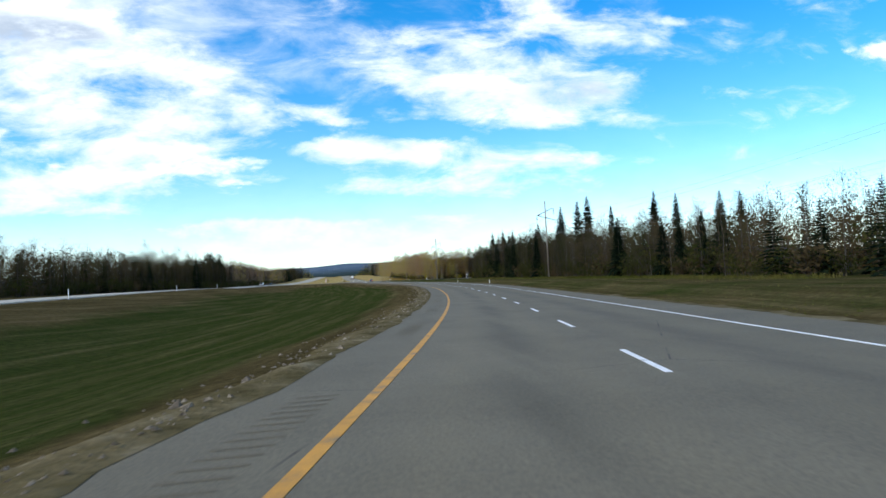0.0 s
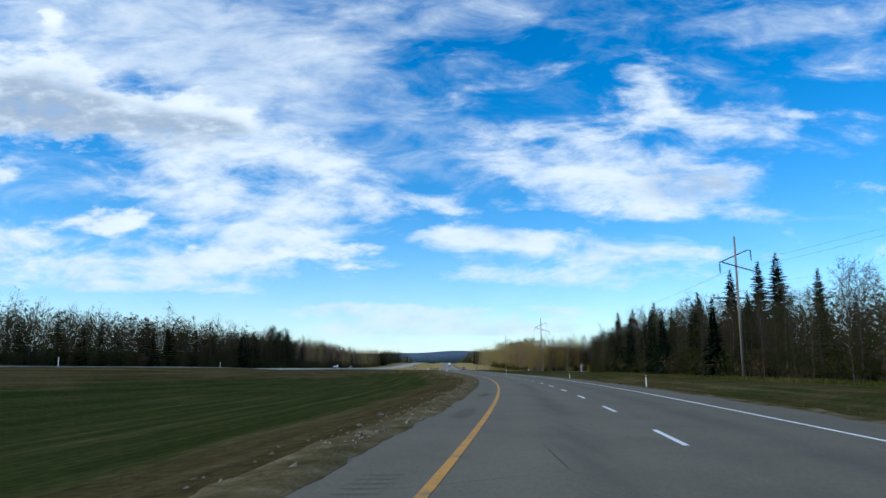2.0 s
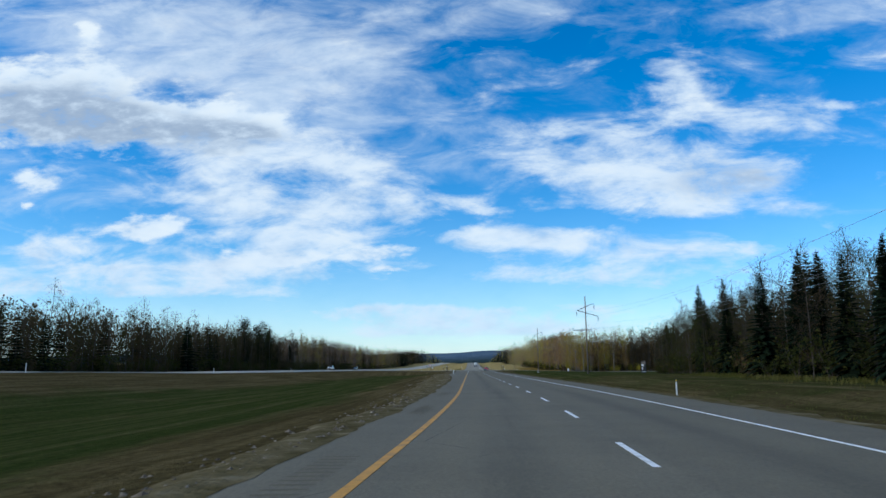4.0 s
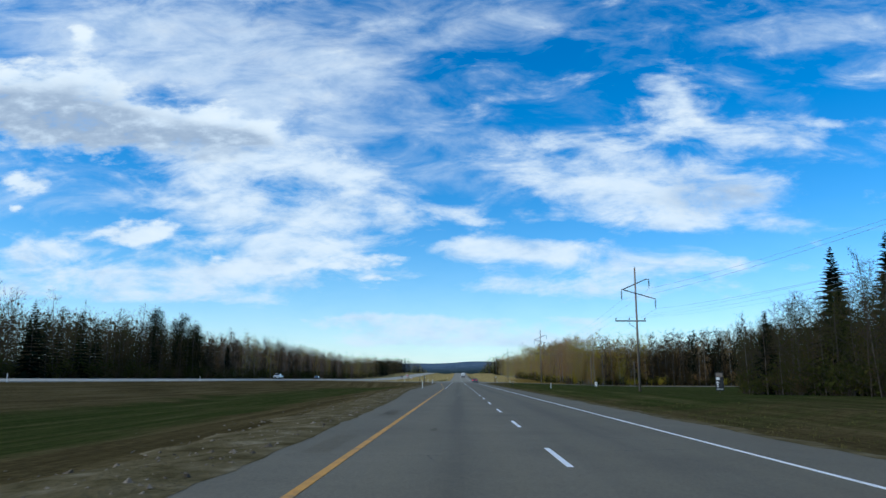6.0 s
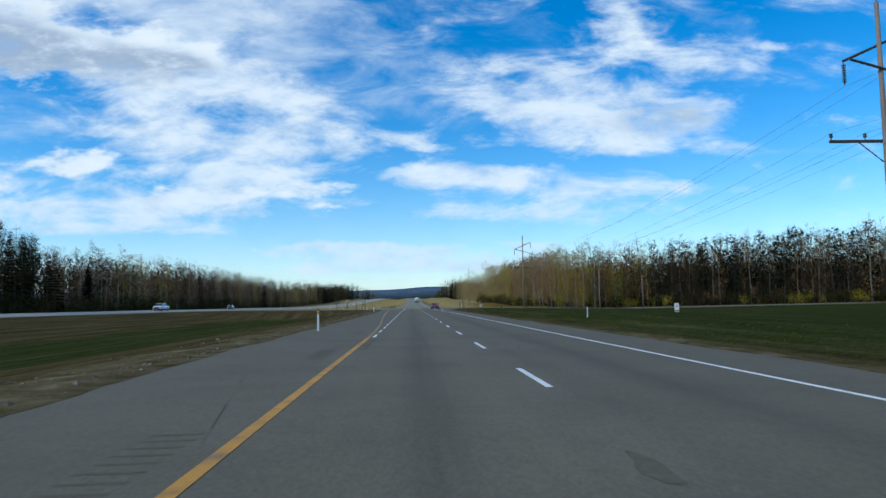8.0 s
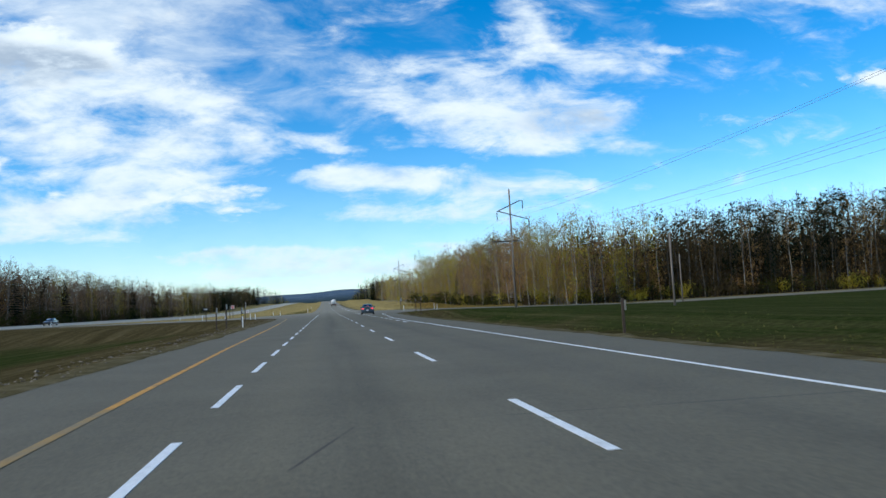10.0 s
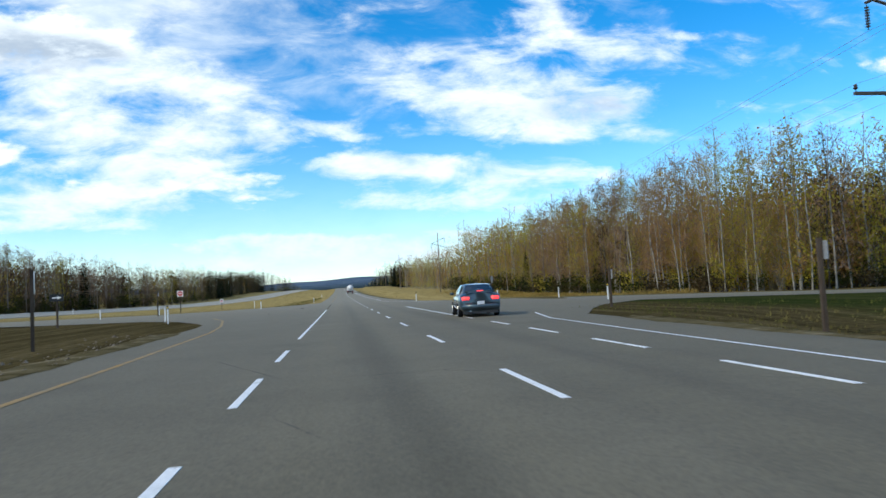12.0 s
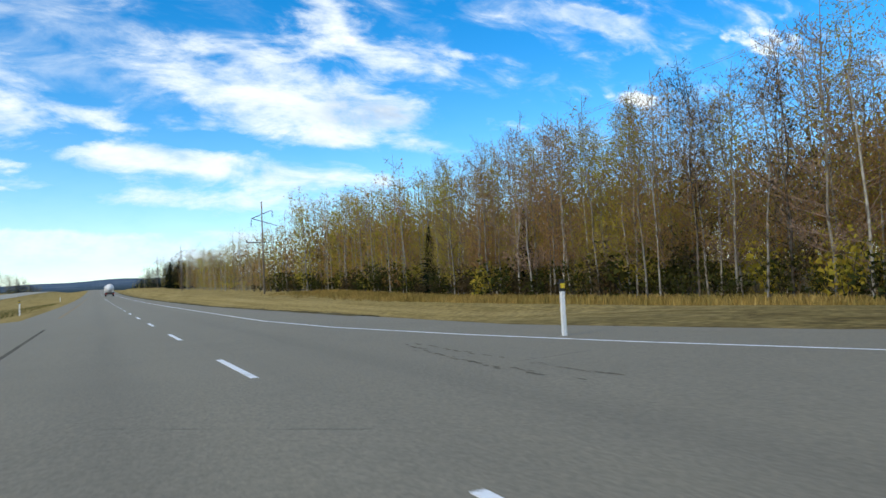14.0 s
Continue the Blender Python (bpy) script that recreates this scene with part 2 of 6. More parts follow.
def asphalt_material(name, base, tracks=True):
    """Worn asphalt: stone grain, blotches, polished wheel tracks drawn out along the lane, cracks and sealed patches."""
    m = bpy.data.materials.new(name)
    m.use_nodes = True
    n = Nodes(m.node_tree)
    shader, out = n.add("ShaderNodeBsdfPrincipled"), n.add("ShaderNodeOutputMaterial")
    place = n.add("ShaderNodeTexCoord").outputs["Object"]
    long_map = n.add("ShaderNodeMapping")
    n.put(long_map.inputs[0], place)
    long_map.inputs["Scale"].default_value = (1.0, 0.03, 1.0)
    blotch, grain = n.noise(place, 0.35, 6.0, 0.65), n.noise(place, 28.0, 3.0, 0.7)
    streak = n.noise(long_map.outputs[0], 1.1, 4.0, 0.6)
    tone = n.ramp(blotch, (0.25, tuple(c * 0.80 for c in base)), (0.5, base), (0.8, tuple(c * 1.18 for c in base)))
    if tracks:
        side = n.add("ShaderNodeAttribute")
        side.attribute_name = "side"
        u = side.outputs["Fac"]

        def along(centre, width):
            a = n.math("DIVIDE", n.math("SUBTRACT", u, centre), width)
            return n.math("EXPONENT", n.math("MULTIPLY", n.math("MULTIPLY", a, a), -1.0))
        oil = n.math("ADD", along(1.9, 0.42), along(5.5, 0.42))
        polish = n.math("ADD", n.math("ADD", along(0.95, 0.35), along(2.75, 0.35)), n.math("ADD", along(4.6, 0.35), along(6.4, 0.35)))
        tone = n.mix(n.math("MULTIPLY", n.math("MULTIPLY", oil, n.smooth(streak, 0.30, 0.62)), 0.62), tone, tuple(c * 0.62 for c in base))
        tone = n.mix(n.math("MULTIPLY", polish, 0.22), tone, tuple(c * k for c, k in zip(base, (1.28, 1.24, 1.12))))
        tone = n.mix(n.math("MULTIPLY", n.smooth(u, 3.75, 3.95), 0.22), tone, tuple(c * 0.70 for c in base))
        tone = n.mix(n.math("MULTIPLY", n.smooth(n.math("MULTIPLY", u, -1.0), 0.2, 0.5), 0.25), tone, tuple(c * 0.88 for c in base))
        tone = n.mix(n.math("MULTIPLY", n.smooth(streak, 0.50, 0.72), 0.22), tone, tuple(c * 0.72 for c in base))
    parts = n.add("ShaderNodeSeparateXYZ")   # paler past the junction: sunlight painted into the asphalt tone
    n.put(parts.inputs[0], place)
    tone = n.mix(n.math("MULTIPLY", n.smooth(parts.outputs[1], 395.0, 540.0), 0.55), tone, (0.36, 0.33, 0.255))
    stones = n.ramp(grain, (0.3, (0.72, 0.72, 0.72)), (0.7, (1.25, 1.23, 1.2)))
    colour = n.mix(1.0, tone, stones, "MULTIPLY")
    cracks = n.add("ShaderNodeTexVoronoi")
    cracks.feature, cracks.voronoi_dimensions = "DISTANCE_TO_EDGE", "2D"
    bent = n.mix(0.12, place, n.add("ShaderNodeTexNoise").outputs["Color"])
    n.put(cracks.inputs["Vector"], bent)
    n.put(cracks.inputs["Scale"], 0.11)
    line = n.math("MULTIPLY", n.math("LESS_THAN", cracks.outputs["Distance"], 0.0016), n.smooth(blotch, 0.50, 0.62))
    colour = n.mix(n.math("MULTIPLY", line, 0.6), colour, (0.025, 0.025, 0.026))
    n.put(shader.inputs["Base Color"], colour)
    n.put(shader.inputs["Roughness"], n.math("ADD", n.math("MULTIPLY", grain, 0.15), 0.78))
    n.put(shader.inputs["Specular IOR Level"], 0.14)
    relief = n.add("ShaderNodeBump")
    n.put(relief.inputs["Strength"], 0.35)
    n.put(relief.inputs["Distance"], 0.008)
    n.put(relief.inputs["Height"], grain)
    n.put(shader.inputs["Normal"], relief.outputs[0])
    n.put(out.inputs[0], shader.outputs[0])
    return m


M = {
    "asphalt": asphalt_material("asphalt", (0.154, 0.137, 0.098)),
    # lighter asphalt copy: the sun on the far carriageway is in its colour
    "asphalt_far": asphalt_material("asphalt_sunlit", (0.44, 0.41, 0.35)),
    "rumble": material("rumble_groove", [(0.150, 0.133, 0.098)], rough=0.9),
    "tar": material("tar_seal", [(0.11, 0.102, 0.083), (0.165, 0.150, 0.115)], 0.8, 0.85, 20, 0.1),
    "spot": material("sealed_spot", [(0.125, 0.113, 0.085), (0.16, 0.145, 0.108)], 2.5, 0.9, 16, 0.2, 0.004),
    "yellow": material("worn_yellow_paint", [(0.21, 0.155, 0.085), (0.46, 0.225, 0.032), (0.56, 0.27, 0.030)], 2.2, 0.7, 30, 0.2, 0.004, spread=(0.30, 0.55)),
    "yellow_faded": material("faded_yellow_paint", [(0.21, 0.165, 0.09), (0.31, 0.195, 0.065), (0.38, 0.22, 0.05)], 1.6, 0.75, 30, 0.2, 0.004, spread=(0.35, 0.7)),
    "white": material("worn_white_paint", [(0.36, 0.35, 0.33), (0.72, 0.72, 0.70), (0.80, 0.80, 0.79)], 2.6, 0.65, 30, 0.2, 0.004, spread=(0.28, 0.5)),
    "gravel": material("gravel_dirt", [(0.058, 0.046, 0.022), (0.095, 0.078, 0.038), (0.135, 0.110, 0.060), (0.21, 0.178, 0.115)], 0.9, 0.95, 7, 1.0, 0.06),
    "clod": material("dirt_clod", [(0.06, 0.048, 0.036), (0.15, 0.125, 0.095), (0.26, 0.22, 0.17)], 4, 0.95, 20, 0.6, 0.03, island=0.9),
    "blade": material("grass_blades", [(0.045, 0.062, 0.010), (0.085, 0.085, 0.022), (0.15, 0.12, 0.045)], 0.06, 0.8, 3, 0.0, island=0.7),
    "reed": material("dry_tall_grass", [(0.14, 0.115, 0.032), (0.25, 0.18, 0.055), (0.34, 0.23, 0.075)], 0.15, 0.8, 3, 0.0, island=0.7),
    "pole": material("weathered_pole_wood", [(0.16, 0.13, 0.11), (0.30, 0.26, 0.225)], 3, 0.85, 30, 0.5, 0.01, stretch=(1, 1, 0.08)),
    "arm": material("dark_steel_arm", [(0.05, 0.042, 0.038), (0.085, 0.065, 0.055)], 4, 0.6, 40, 0.1, 0.003),
    "insulator": plain("brown_glazed_porcelain", (0.035, 0.026, 0.028), 0.25),
    "wire": plain("aluminium_cable", (0.34, 0.35, 0.36), 0.5, 0.5),
    "post_white": material("white_plastic_post", [(0.70, 0.70, 0.68), (0.80, 0.80, 0.79)], 6, 0.55, 30, 0.05, 0.002),
    "black": plain("black_band", (0.02, 0.02, 0.02), 0.6),
    "band": plain("yellow_reflective_band", (0.75, 0.52, 0.02), 0.45),
    "post_wood": material("dark_sign_post_wood", [(0.055, 0.042, 0.033), (0.12, 0.095, 0.075)], 5, 0.9, 40, 0.5, 0.01, stretch=(1, 1, 0.1)),
    "sign_back": material("bare_aluminium_sign", [(0.42, 0.43, 0.43), (0.52, 0.53, 0.53)], 3, 0.45, 30, 0.05, 0.002, metal=0.6),
    "sign_white": plain("white_sign_face", (0.80, 0.80, 0.79), 0.4),
    "sign_red": plain("red_sign_face", (0.62, 0.03, 0.035), 0.4),
    "sign_black": plain("black_sign_face", (0.02, 0.02, 0.022), 0.4),
    "paint_blue": plain("dark_blue_car_paint", (0.042, 0.075, 0.100), 0.28, 0.35, 1.0),
    "paint_white": plain("white_car_paint", (0.75, 0.76, 0.77), 0.3, 0.0, 1.0),
    "paint_dark": plain("black_car_paint", (0.02, 0.021, 0.024), 0.28, 0.2, 1.0),
    "glass": plain("tinted_car_glass", (0.018, 0.022, 0.026), 0.06, 0.0, 1.0),
    "rubber": material("tyre_rubber", [(0.018, 0.018, 0.018), (0.03, 0.03, 0.03)], 8, 0.85, 60, 0.2, 0.004),
    "rim": plain("alloy_rim", (0.55, 0.56, 0.57), 0.35, 0.85),
    "lens": plain("red_lamp_lens", (0.55, 0.012, 0.015), 0.2, 0.0, 1.0),
    "brake": plain("lit_brake_lamp", (0.95, 0.05, 0.05), 0.3, 0.0, 0.0, 1.6),
    "lamp": plain("clear_headlamp", (0.75, 0.77, 0.78), 0.15, 0.3, 1.0),
    "plate": plain("number_plate", (0.62, 0.65, 0.70), 0.4),
    "trim": plain("black_plastic_trim", (0.025, 0.025, 0.027), 0.6),
    "chrome": plain("chrome", (0.7, 0.7, 0.7), 0.2, 1.0),
    "bark_pale": material("pale_aspen_bark", [(0.10, 0.088, 0.07), (0.26, 0.24, 0.205), (0.40, 0.38, 0.34)], 2.5, 0.85, 14, 0.4, 0.01, each=0.5, stretch=(1, 1, 0.6)),
    "bark_grey": material("grey_brown_bark", [(0.045, 0.038, 0.032), (0.10, 0.088, 0.075), (0.15, 0.135, 0.115)], 2.5, 0.9, 14, 0.4, 0.01, each=0.6, stretch=(1, 1, 0.6)),
    "bark_dark": material("dark_spruce_bark", [(0.05, 0.042, 0.036), (0.10, 0.085, 0.07)], 3, 0.9, 14, 0.5, 0.02),
    # two twig tones: shade is coloured into the dark one, sun into the pale
    "twig": material("grey_shaded_twigs", [(0.034, 0.029, 0.025), (0.070, 0.061, 0.053)], 0.5, 0.9, 8, 0.0, each=0.6),
    "twig_pale": material("pale_sunlit_twigs", [(0.17, 0.115, 0.082), (0.29, 0.20, 0.145)], 0.5, 0.9, 8, 0.0, each=0.5),
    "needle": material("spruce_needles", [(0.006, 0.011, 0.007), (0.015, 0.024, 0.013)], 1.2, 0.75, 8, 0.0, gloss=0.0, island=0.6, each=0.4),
    "leaf_gold": material("autumn_aspen_leaves", [(0.24, 0.235, 0.038), (0.44, 0.365, 0.052), (0.60, 0.44, 0.066)], 0.35, 0.65, 4, 0.0, island=0.35, each=0.5, thin=0.55),
    "leaf_rust": material("rust_autumn_leaves", [(0.28, 0.165, 0.067), (0.42, 0.245, 0.088), (0.54, 0.31, 0.11)], 0.35, 0.7, 4, 0.0, island=0.35, each=0.5, thin=0.55),
    # dark twin of the rust leaves; cloud shade is part of its tone
    "leaf_dull": material("withered_brown_shaded_leaves", [(0.045, 0.036, 0.019), (0.075, 0.056, 0.028), (0.115, 0.078, 0.038)], 0.35, 0.7, 4, 0.0, island=0.35, each=0.5, thin=0.3),
    "leaf_green": material("late_green_leaves", [(0.022, 0.030, 0.009), (0.045, 0.050, 0.014), (0.080, 0.074, 0.020)], 0.4, 0.7, 4, 0.0, island=0.35, each=0.6, thin=0.35),
}


def ground_material():
    """Grass sheet: mown green in the hollows with paler mowing streaks along the road, dry straw on the banks, far hill
    woods blued by painted-in haze.
    """
    m = bpy.data.materials.new("roadside_grass")
    m.use_nodes = True
    n = Nodes(m.node_tree)
    shader, out = n.add("ShaderNodeBsdfPrincipled"), n.add("ShaderNodeOutputMaterial")
    place = n.add("ShaderNodeTexCoord").outputs["Object"]
    parts = n.add("ShaderNodeSeparateXYZ")
    n.put(parts.inputs[0], place)
    wet, side = n.add("ShaderNodeAttribute"), n.add("ShaderNodeAttribute")
    wet.attribute_name, side.attribute_name = "wet", "side"
    swath = n.add("ShaderNodeCombineXYZ")
    n.put(swath.inputs[0], side.outputs["Fac"])
    n.put(swath.inputs[1], n.math("MULTIPLY", parts.outputs[1], 0.045))
    rows, patch = n.noise(swath.outputs[0], 0.75, 6.0, 0.66), n.noise(place, 0.09, 6.0, 0.62)
    tuft, blade = n.noise(place, 3.2, 6.0, 0.72), n.noise(place, 0.8, 4.0, 0.6)
    green = n.ramp(rows, (0.28, (0.027, 0.037, 0.010)), (0.47, (0.036, 0.046, 0.013)), (0.58, (0.054, 0.057, 0.020)), (0.72, (0.092, 0.081, 0.036)))
    straw = n.ramp(rows, (0.30, (0.046, 0.037, 0.016)), (0.50, (0.082, 0.064, 0.029)), (0.75, (0.145, 0.113, 0.056)))
    mixed = n.math("ADD", wet.outputs["Fac"], n.math("ADD", n.math("MULTIPLY", n.math("SUBTRACT", patch, 0.5), 1.7), n.math("MULTIPLY", n.math("SUBTRACT", blade, 0.5), 0.45)))
    colour = n.mix(n.smooth(mixed, 0.28, 0.92), straw, green)
    fleck = n.ramp(tuft, (0.28, (0.50, 0.50, 0.50)), (0.5, (0.95, 0.95, 0.93)), (0.72, (1.45, 1.42, 1.3)))
    colour = n.mix(1.0, colour, fleck, "MULTIPLY")
    dry = n.mix(1.0, n.ramp(rows, (0.25, (0.22, 0.165, 0.060)), (0.55, (0.37, 0.28, 0.115)), (0.85, (0.48, 0.38, 0.19))), fleck, "MULTIPLY")
    colour = n.mix(n.smooth(n.math("ADD", parts.outputs[1], n.math("MULTIPLY", n.math("SUBTRACT", blade, 0.5), 60.0)), 455.0, 520.0), colour, dry)
    # distance haze is painted into the hill woods as blue, paler further off
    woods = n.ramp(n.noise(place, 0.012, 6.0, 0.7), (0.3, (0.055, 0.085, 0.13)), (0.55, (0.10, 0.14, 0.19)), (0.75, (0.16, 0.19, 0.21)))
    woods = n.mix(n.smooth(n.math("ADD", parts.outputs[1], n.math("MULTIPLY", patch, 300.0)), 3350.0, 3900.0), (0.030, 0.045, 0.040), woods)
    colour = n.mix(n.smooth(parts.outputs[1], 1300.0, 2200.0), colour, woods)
    n.put(shader.inputs["Base Color"], colour)
    n.put(shader.inputs["Roughness"], 0.95)
    n.put(shader.inputs["Specular IOR Level"], 0.0)
    relief = n.add("ShaderNodeBump")
    n.put(relief.inputs["Strength"], 0.9)
    n.put(relief.inputs["Distance"], 0.15)
    n.put(relief.inputs["Height"], tuft)
    n.put(shader.inputs["Normal"], relief.outputs[0])
    n.put(out.inputs[0], shader.outputs[0])
    return m


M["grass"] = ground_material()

# ---- helpers for building


def mesh_of(name, verts, faces, mats, slots=None, smooth=False):
    me = bpy.data.meshes.new(name)
    me.from_pydata([tuple(v) for v in verts], [], [tuple(f) for f in faces])
    for m in mats if isinstance(mats, (list, tuple)) else [mats]:
        me.materials.append(m)
    if slots is not None:
        me.polygons.foreach_set("material_index", np.asarray(slots, dtype=np.int32))
    if smooth:
        me.polygons.foreach_set("use_smooth", np.ones(len(me.polygons), dtype=bool))
    me.update()
    return me


def part(name, bm, mat, parent, label="", smooth=False):
    """Links a bmesh as one mesh object under a thing or a part."""
    me = bpy.data.meshes.new(name)
    bm.to_mesh(me)
    bm.free()
    me.materials.append(mat)
    if smooth:
        me.polygons.foreach_set("use_smooth", np.ones(len(me.polygons), dtype=bool))
    return child(name, me, parent, label)


def child(name, me, parent, label=""):
    ob = new(name, me)
    ob.parent = parent
    return tagged(ob, label) if label else ob


def thing(name, at, label, category, group="", turn=0.0):
    ob = new(name)
    ob.empty_display_size = 0.3
    ob.matrix_world = pose(*at, 0, 0, turn)
    return tagged(ob, label, category, group)


def box(bm, x0, x1, y0, y1, z0, z1, bevel=0.0):
    m = Matrix.Translation(((x0 + x1) / 2, (y0 + y1) / 2, (z0 + z1) / 2)) @ Matrix.Diagonal((x1 - x0, y1 - y0, z1 - z0, 1))
    made = bmesh.ops.create_cube(bm, size=1, matrix=m)
    if bevel:
        edges = list({e for v in made["verts"] for e in v.link_edges})
        bmesh.ops.bevel(bm, geom=edges, offset=bevel, segments=2, affect="EDGES", clamp_overlap=True)
    return bm


def tube(bm, a, b, ra, rb, sides=8):
    """A tapered round bar from a to b."""
    a, b = Vector(a), Vector(b)
    turn = (b - a).to_track_quat("Z", "Y").to_matrix().to_4x4()
    bmesh.ops.create_cone(bm, cap_ends=True, segments=sides, radius1=ra, radius2=rb, depth=(b - a).length, matrix=Matrix.Translation((a + b) / 2) @ turn)
    return bm


# ---- the lie of the land


def bend_x(y):
    """The yellow edge line of the carriageway: a wide left-hand bend that runs out straight."""
    return -1.55 - 6.62e-4 * max(0.0, 183.8 - y) ** 2


def across(u, y):
    """x at u metres right of that line."""
    return bend_x(y) + u * sqrt(1 + (1.324e-3 * max(0.0, 183.8 - y)) ** 2)


def between(points):
    ys, xs = [p[0] for p in points], [p[1] for p in points]
    return lambda y: float(np.interp(y, ys, xs))


def ease(a, b, v):
    s = min(1.0, max(0.0, (v - a) / (b - a)))
    return s * s * (3 - 2 * s)


def rise(y):
    """Height of the road along its way: down into a hollow, level, then up to a brow and down again."""
    if y < 80.1:
        return 1.12e-4 * (80.1 - y) ** 2
    if y < 430:
        return 0.0
    if y < 900:
        return 2.8e-5 * (y - 430) ** 2
    if y < 960:
        return 6.19 + 0.0263 * (y - 900) - 2.19e-4 * (y - 900) ** 2
    return 6.98 - 17.0 * ease(960, 1600, y)


left_lane_edge = between([(-80, -1.75), (215, -1.6), (245, -2.2), (285, -3.9), (330, -4.0), (370, -4.0), (395, -4.5), (425, -5.0), (440, -5.6), (446, -6.2), (452, -3.0), (500, -2.2), (520, -1.9), (1400, -1.8)])
right_lane_edge = between([(-80, 9.3), (390, 9.3), (425, 10.6), (440, 11.2), (448, 11.5), (485, 11.4), (495, 10.9), (530, 9.6), (1400, 9.2)])
far_road_x = between([(-80, -49), (0, -51), (60, -53), (150, -56), (300, -60.5), (450, -61), (600, -57), (700, -50), (800, -38), (900, -29), (1000, -26), (1400, -26)])
FAR_HALF = 5.6
far_road_lift = between([(-80, 1.2), (60, 1.3), (150, 1.5), (230, 1.4), (290, 0.9), (340, 0.85), (450, 0.80), (520, 0.45), (560, 0.15), (610, -0.45), (680, -1.15), (750, -1.2), (800, -0.5), (850, 0.0), (950, 0.1), (1400, 0.0)])
far_road_bank = between([(-80, 0.1), (200, 0.1), (340, 0.4), (500, 0.5), (570, 0.8), (760, 0.8), (900, 0.2), (1400, 0.0)])   # the far carriageway tilts towards the median
def side_road_lift(x):
    """The side road and the field beside it fall a little away from the highway."""
    return -1.1 * min(1.0, max(0.0, (x - 18) / 40))


wood_right_x = between([(-80, 4), (0, 12), (60, 22), (100, 27), (140, 29), (200, 31), (252, 36), (290, 41), (303, 42.5), (315, 46), (330, 52), (345, 58), (358, 76), (372, 108), (440, 128), (452, 128), (470, 48), (485, 43), (520, 42), (545, 43), (610, 40), (700, 37), (900, 35), (1100, 33), (1400, 33)])
wood_left_x = between([(-80, -100), (150, -98), (250, -86), (330, -77), (660, -72), (740, -64), (820, -57), (900, -51), (1100, -46), (1400, -42)])


wood_tall_right = between([(30, 8), (104, 10.2), (133, 11.5), (165, 11.5), (204, 13.6), (262, 13.0), (345, 12.2), (372, 17), (445, 18), (480, 19.6), (540, 20.2), (620, 18.4), (700, 16.5), (1400, 15)])
wood_tall_left = between([(100, 14), (250, 14.6), (300, 17), (340, 15.5), (400, 17.5), (430, 15.5), (470, 16.2), (520, 16.2), (600, 15.6), (650, 15.2), (700, 16.2), (760, 16), (1300, 13)])


def ground_z(x, y):
    base = rise(y)
    left, right = across(left_lane_edge(y), y), across(right_lane_edge(y), y)
    far = far_road_x(y)
    cross = ease(418, 438, y) * (1 - ease(506, 530, y))
    z = 0.0
    if x < left and x > far + FAR_HALF + 1e-4:
        w = left - (far + FAR_HALF)
        s = (left - x) / w
        hollow = -min(1.5, 0.05 * w) * sin(pi * min(1.0, s * 1.02)) ** 1.2 if 0 < s < 1 else 0.0
        z = hollow * (1 - cross) - 0.012 * cross + (far_road_lift(y) - far_road_bank(y) / 2) * ease(0.45, 1.0, s)
    elif x < far - FAR_HALF - 1e-4:
        d = far - FAR_HALF - x
        z = -0.7 * sin(pi * min(d / 12, 1.0)) + 0.4 * ease(10, 40, d) + far_road_lift(y) + far_road_bank(y) / 2
    elif x > right:
        d = x - right
        side = ease(412, 430, y) * (1 - ease(488, 506, y))
        z = (-0.75 * sin(pi * min(d / 11, 1.0)) - 0.1 * ease(0, 10, d)) * (1 - side) + side_road_lift(x) * ease(262, 305, y) * (1 - ease(486, 506, y)) - 0.012 * side - 1.1 * ease(8, 26, d) * ease(482, 500, y) * (1 - ease(545, 610, y))
    if abs(x) > 110 or y > 1000:
        z += 1.5 * ease(110, 400, abs(x))
    # the land rises under the woods
    if y < 1000:
        z += 2.4 * ease(8, 28, x - wood_right_x(y)) * (1 - ease(425, 448, y) * (1 - ease(494, 512, y))) + 2.0 * ease(5, 26, wood_left_x(y) - x)
    # hills across the valley
    hill = ease(2600, 4300, y) * (98 + 7 * sin(x / 420) + 5 * sin(x / 170 + 1) + 3 * sin(x / 61))
    inside = (left <= x <= right) or abs(x - far) <= FAR_HALF + 1e-4
    if not inside:
        calm = 1 - 0.9 * cross if x < left else 1 - 0.9 * ease(412, 430, y) * (1 - ease(488, 506, y))
        z += (0.05 * noise.noise((x * 0.35, y * 0.35, 0)) + 0.03 * noise.noise((x * 1.3, y * 1.3, 5))) * calm
    else:
        z += (far_road_lift(y) - far_road_bank(y) / 2 if x < left else 0.0) - 0.06
    return base + z + hill


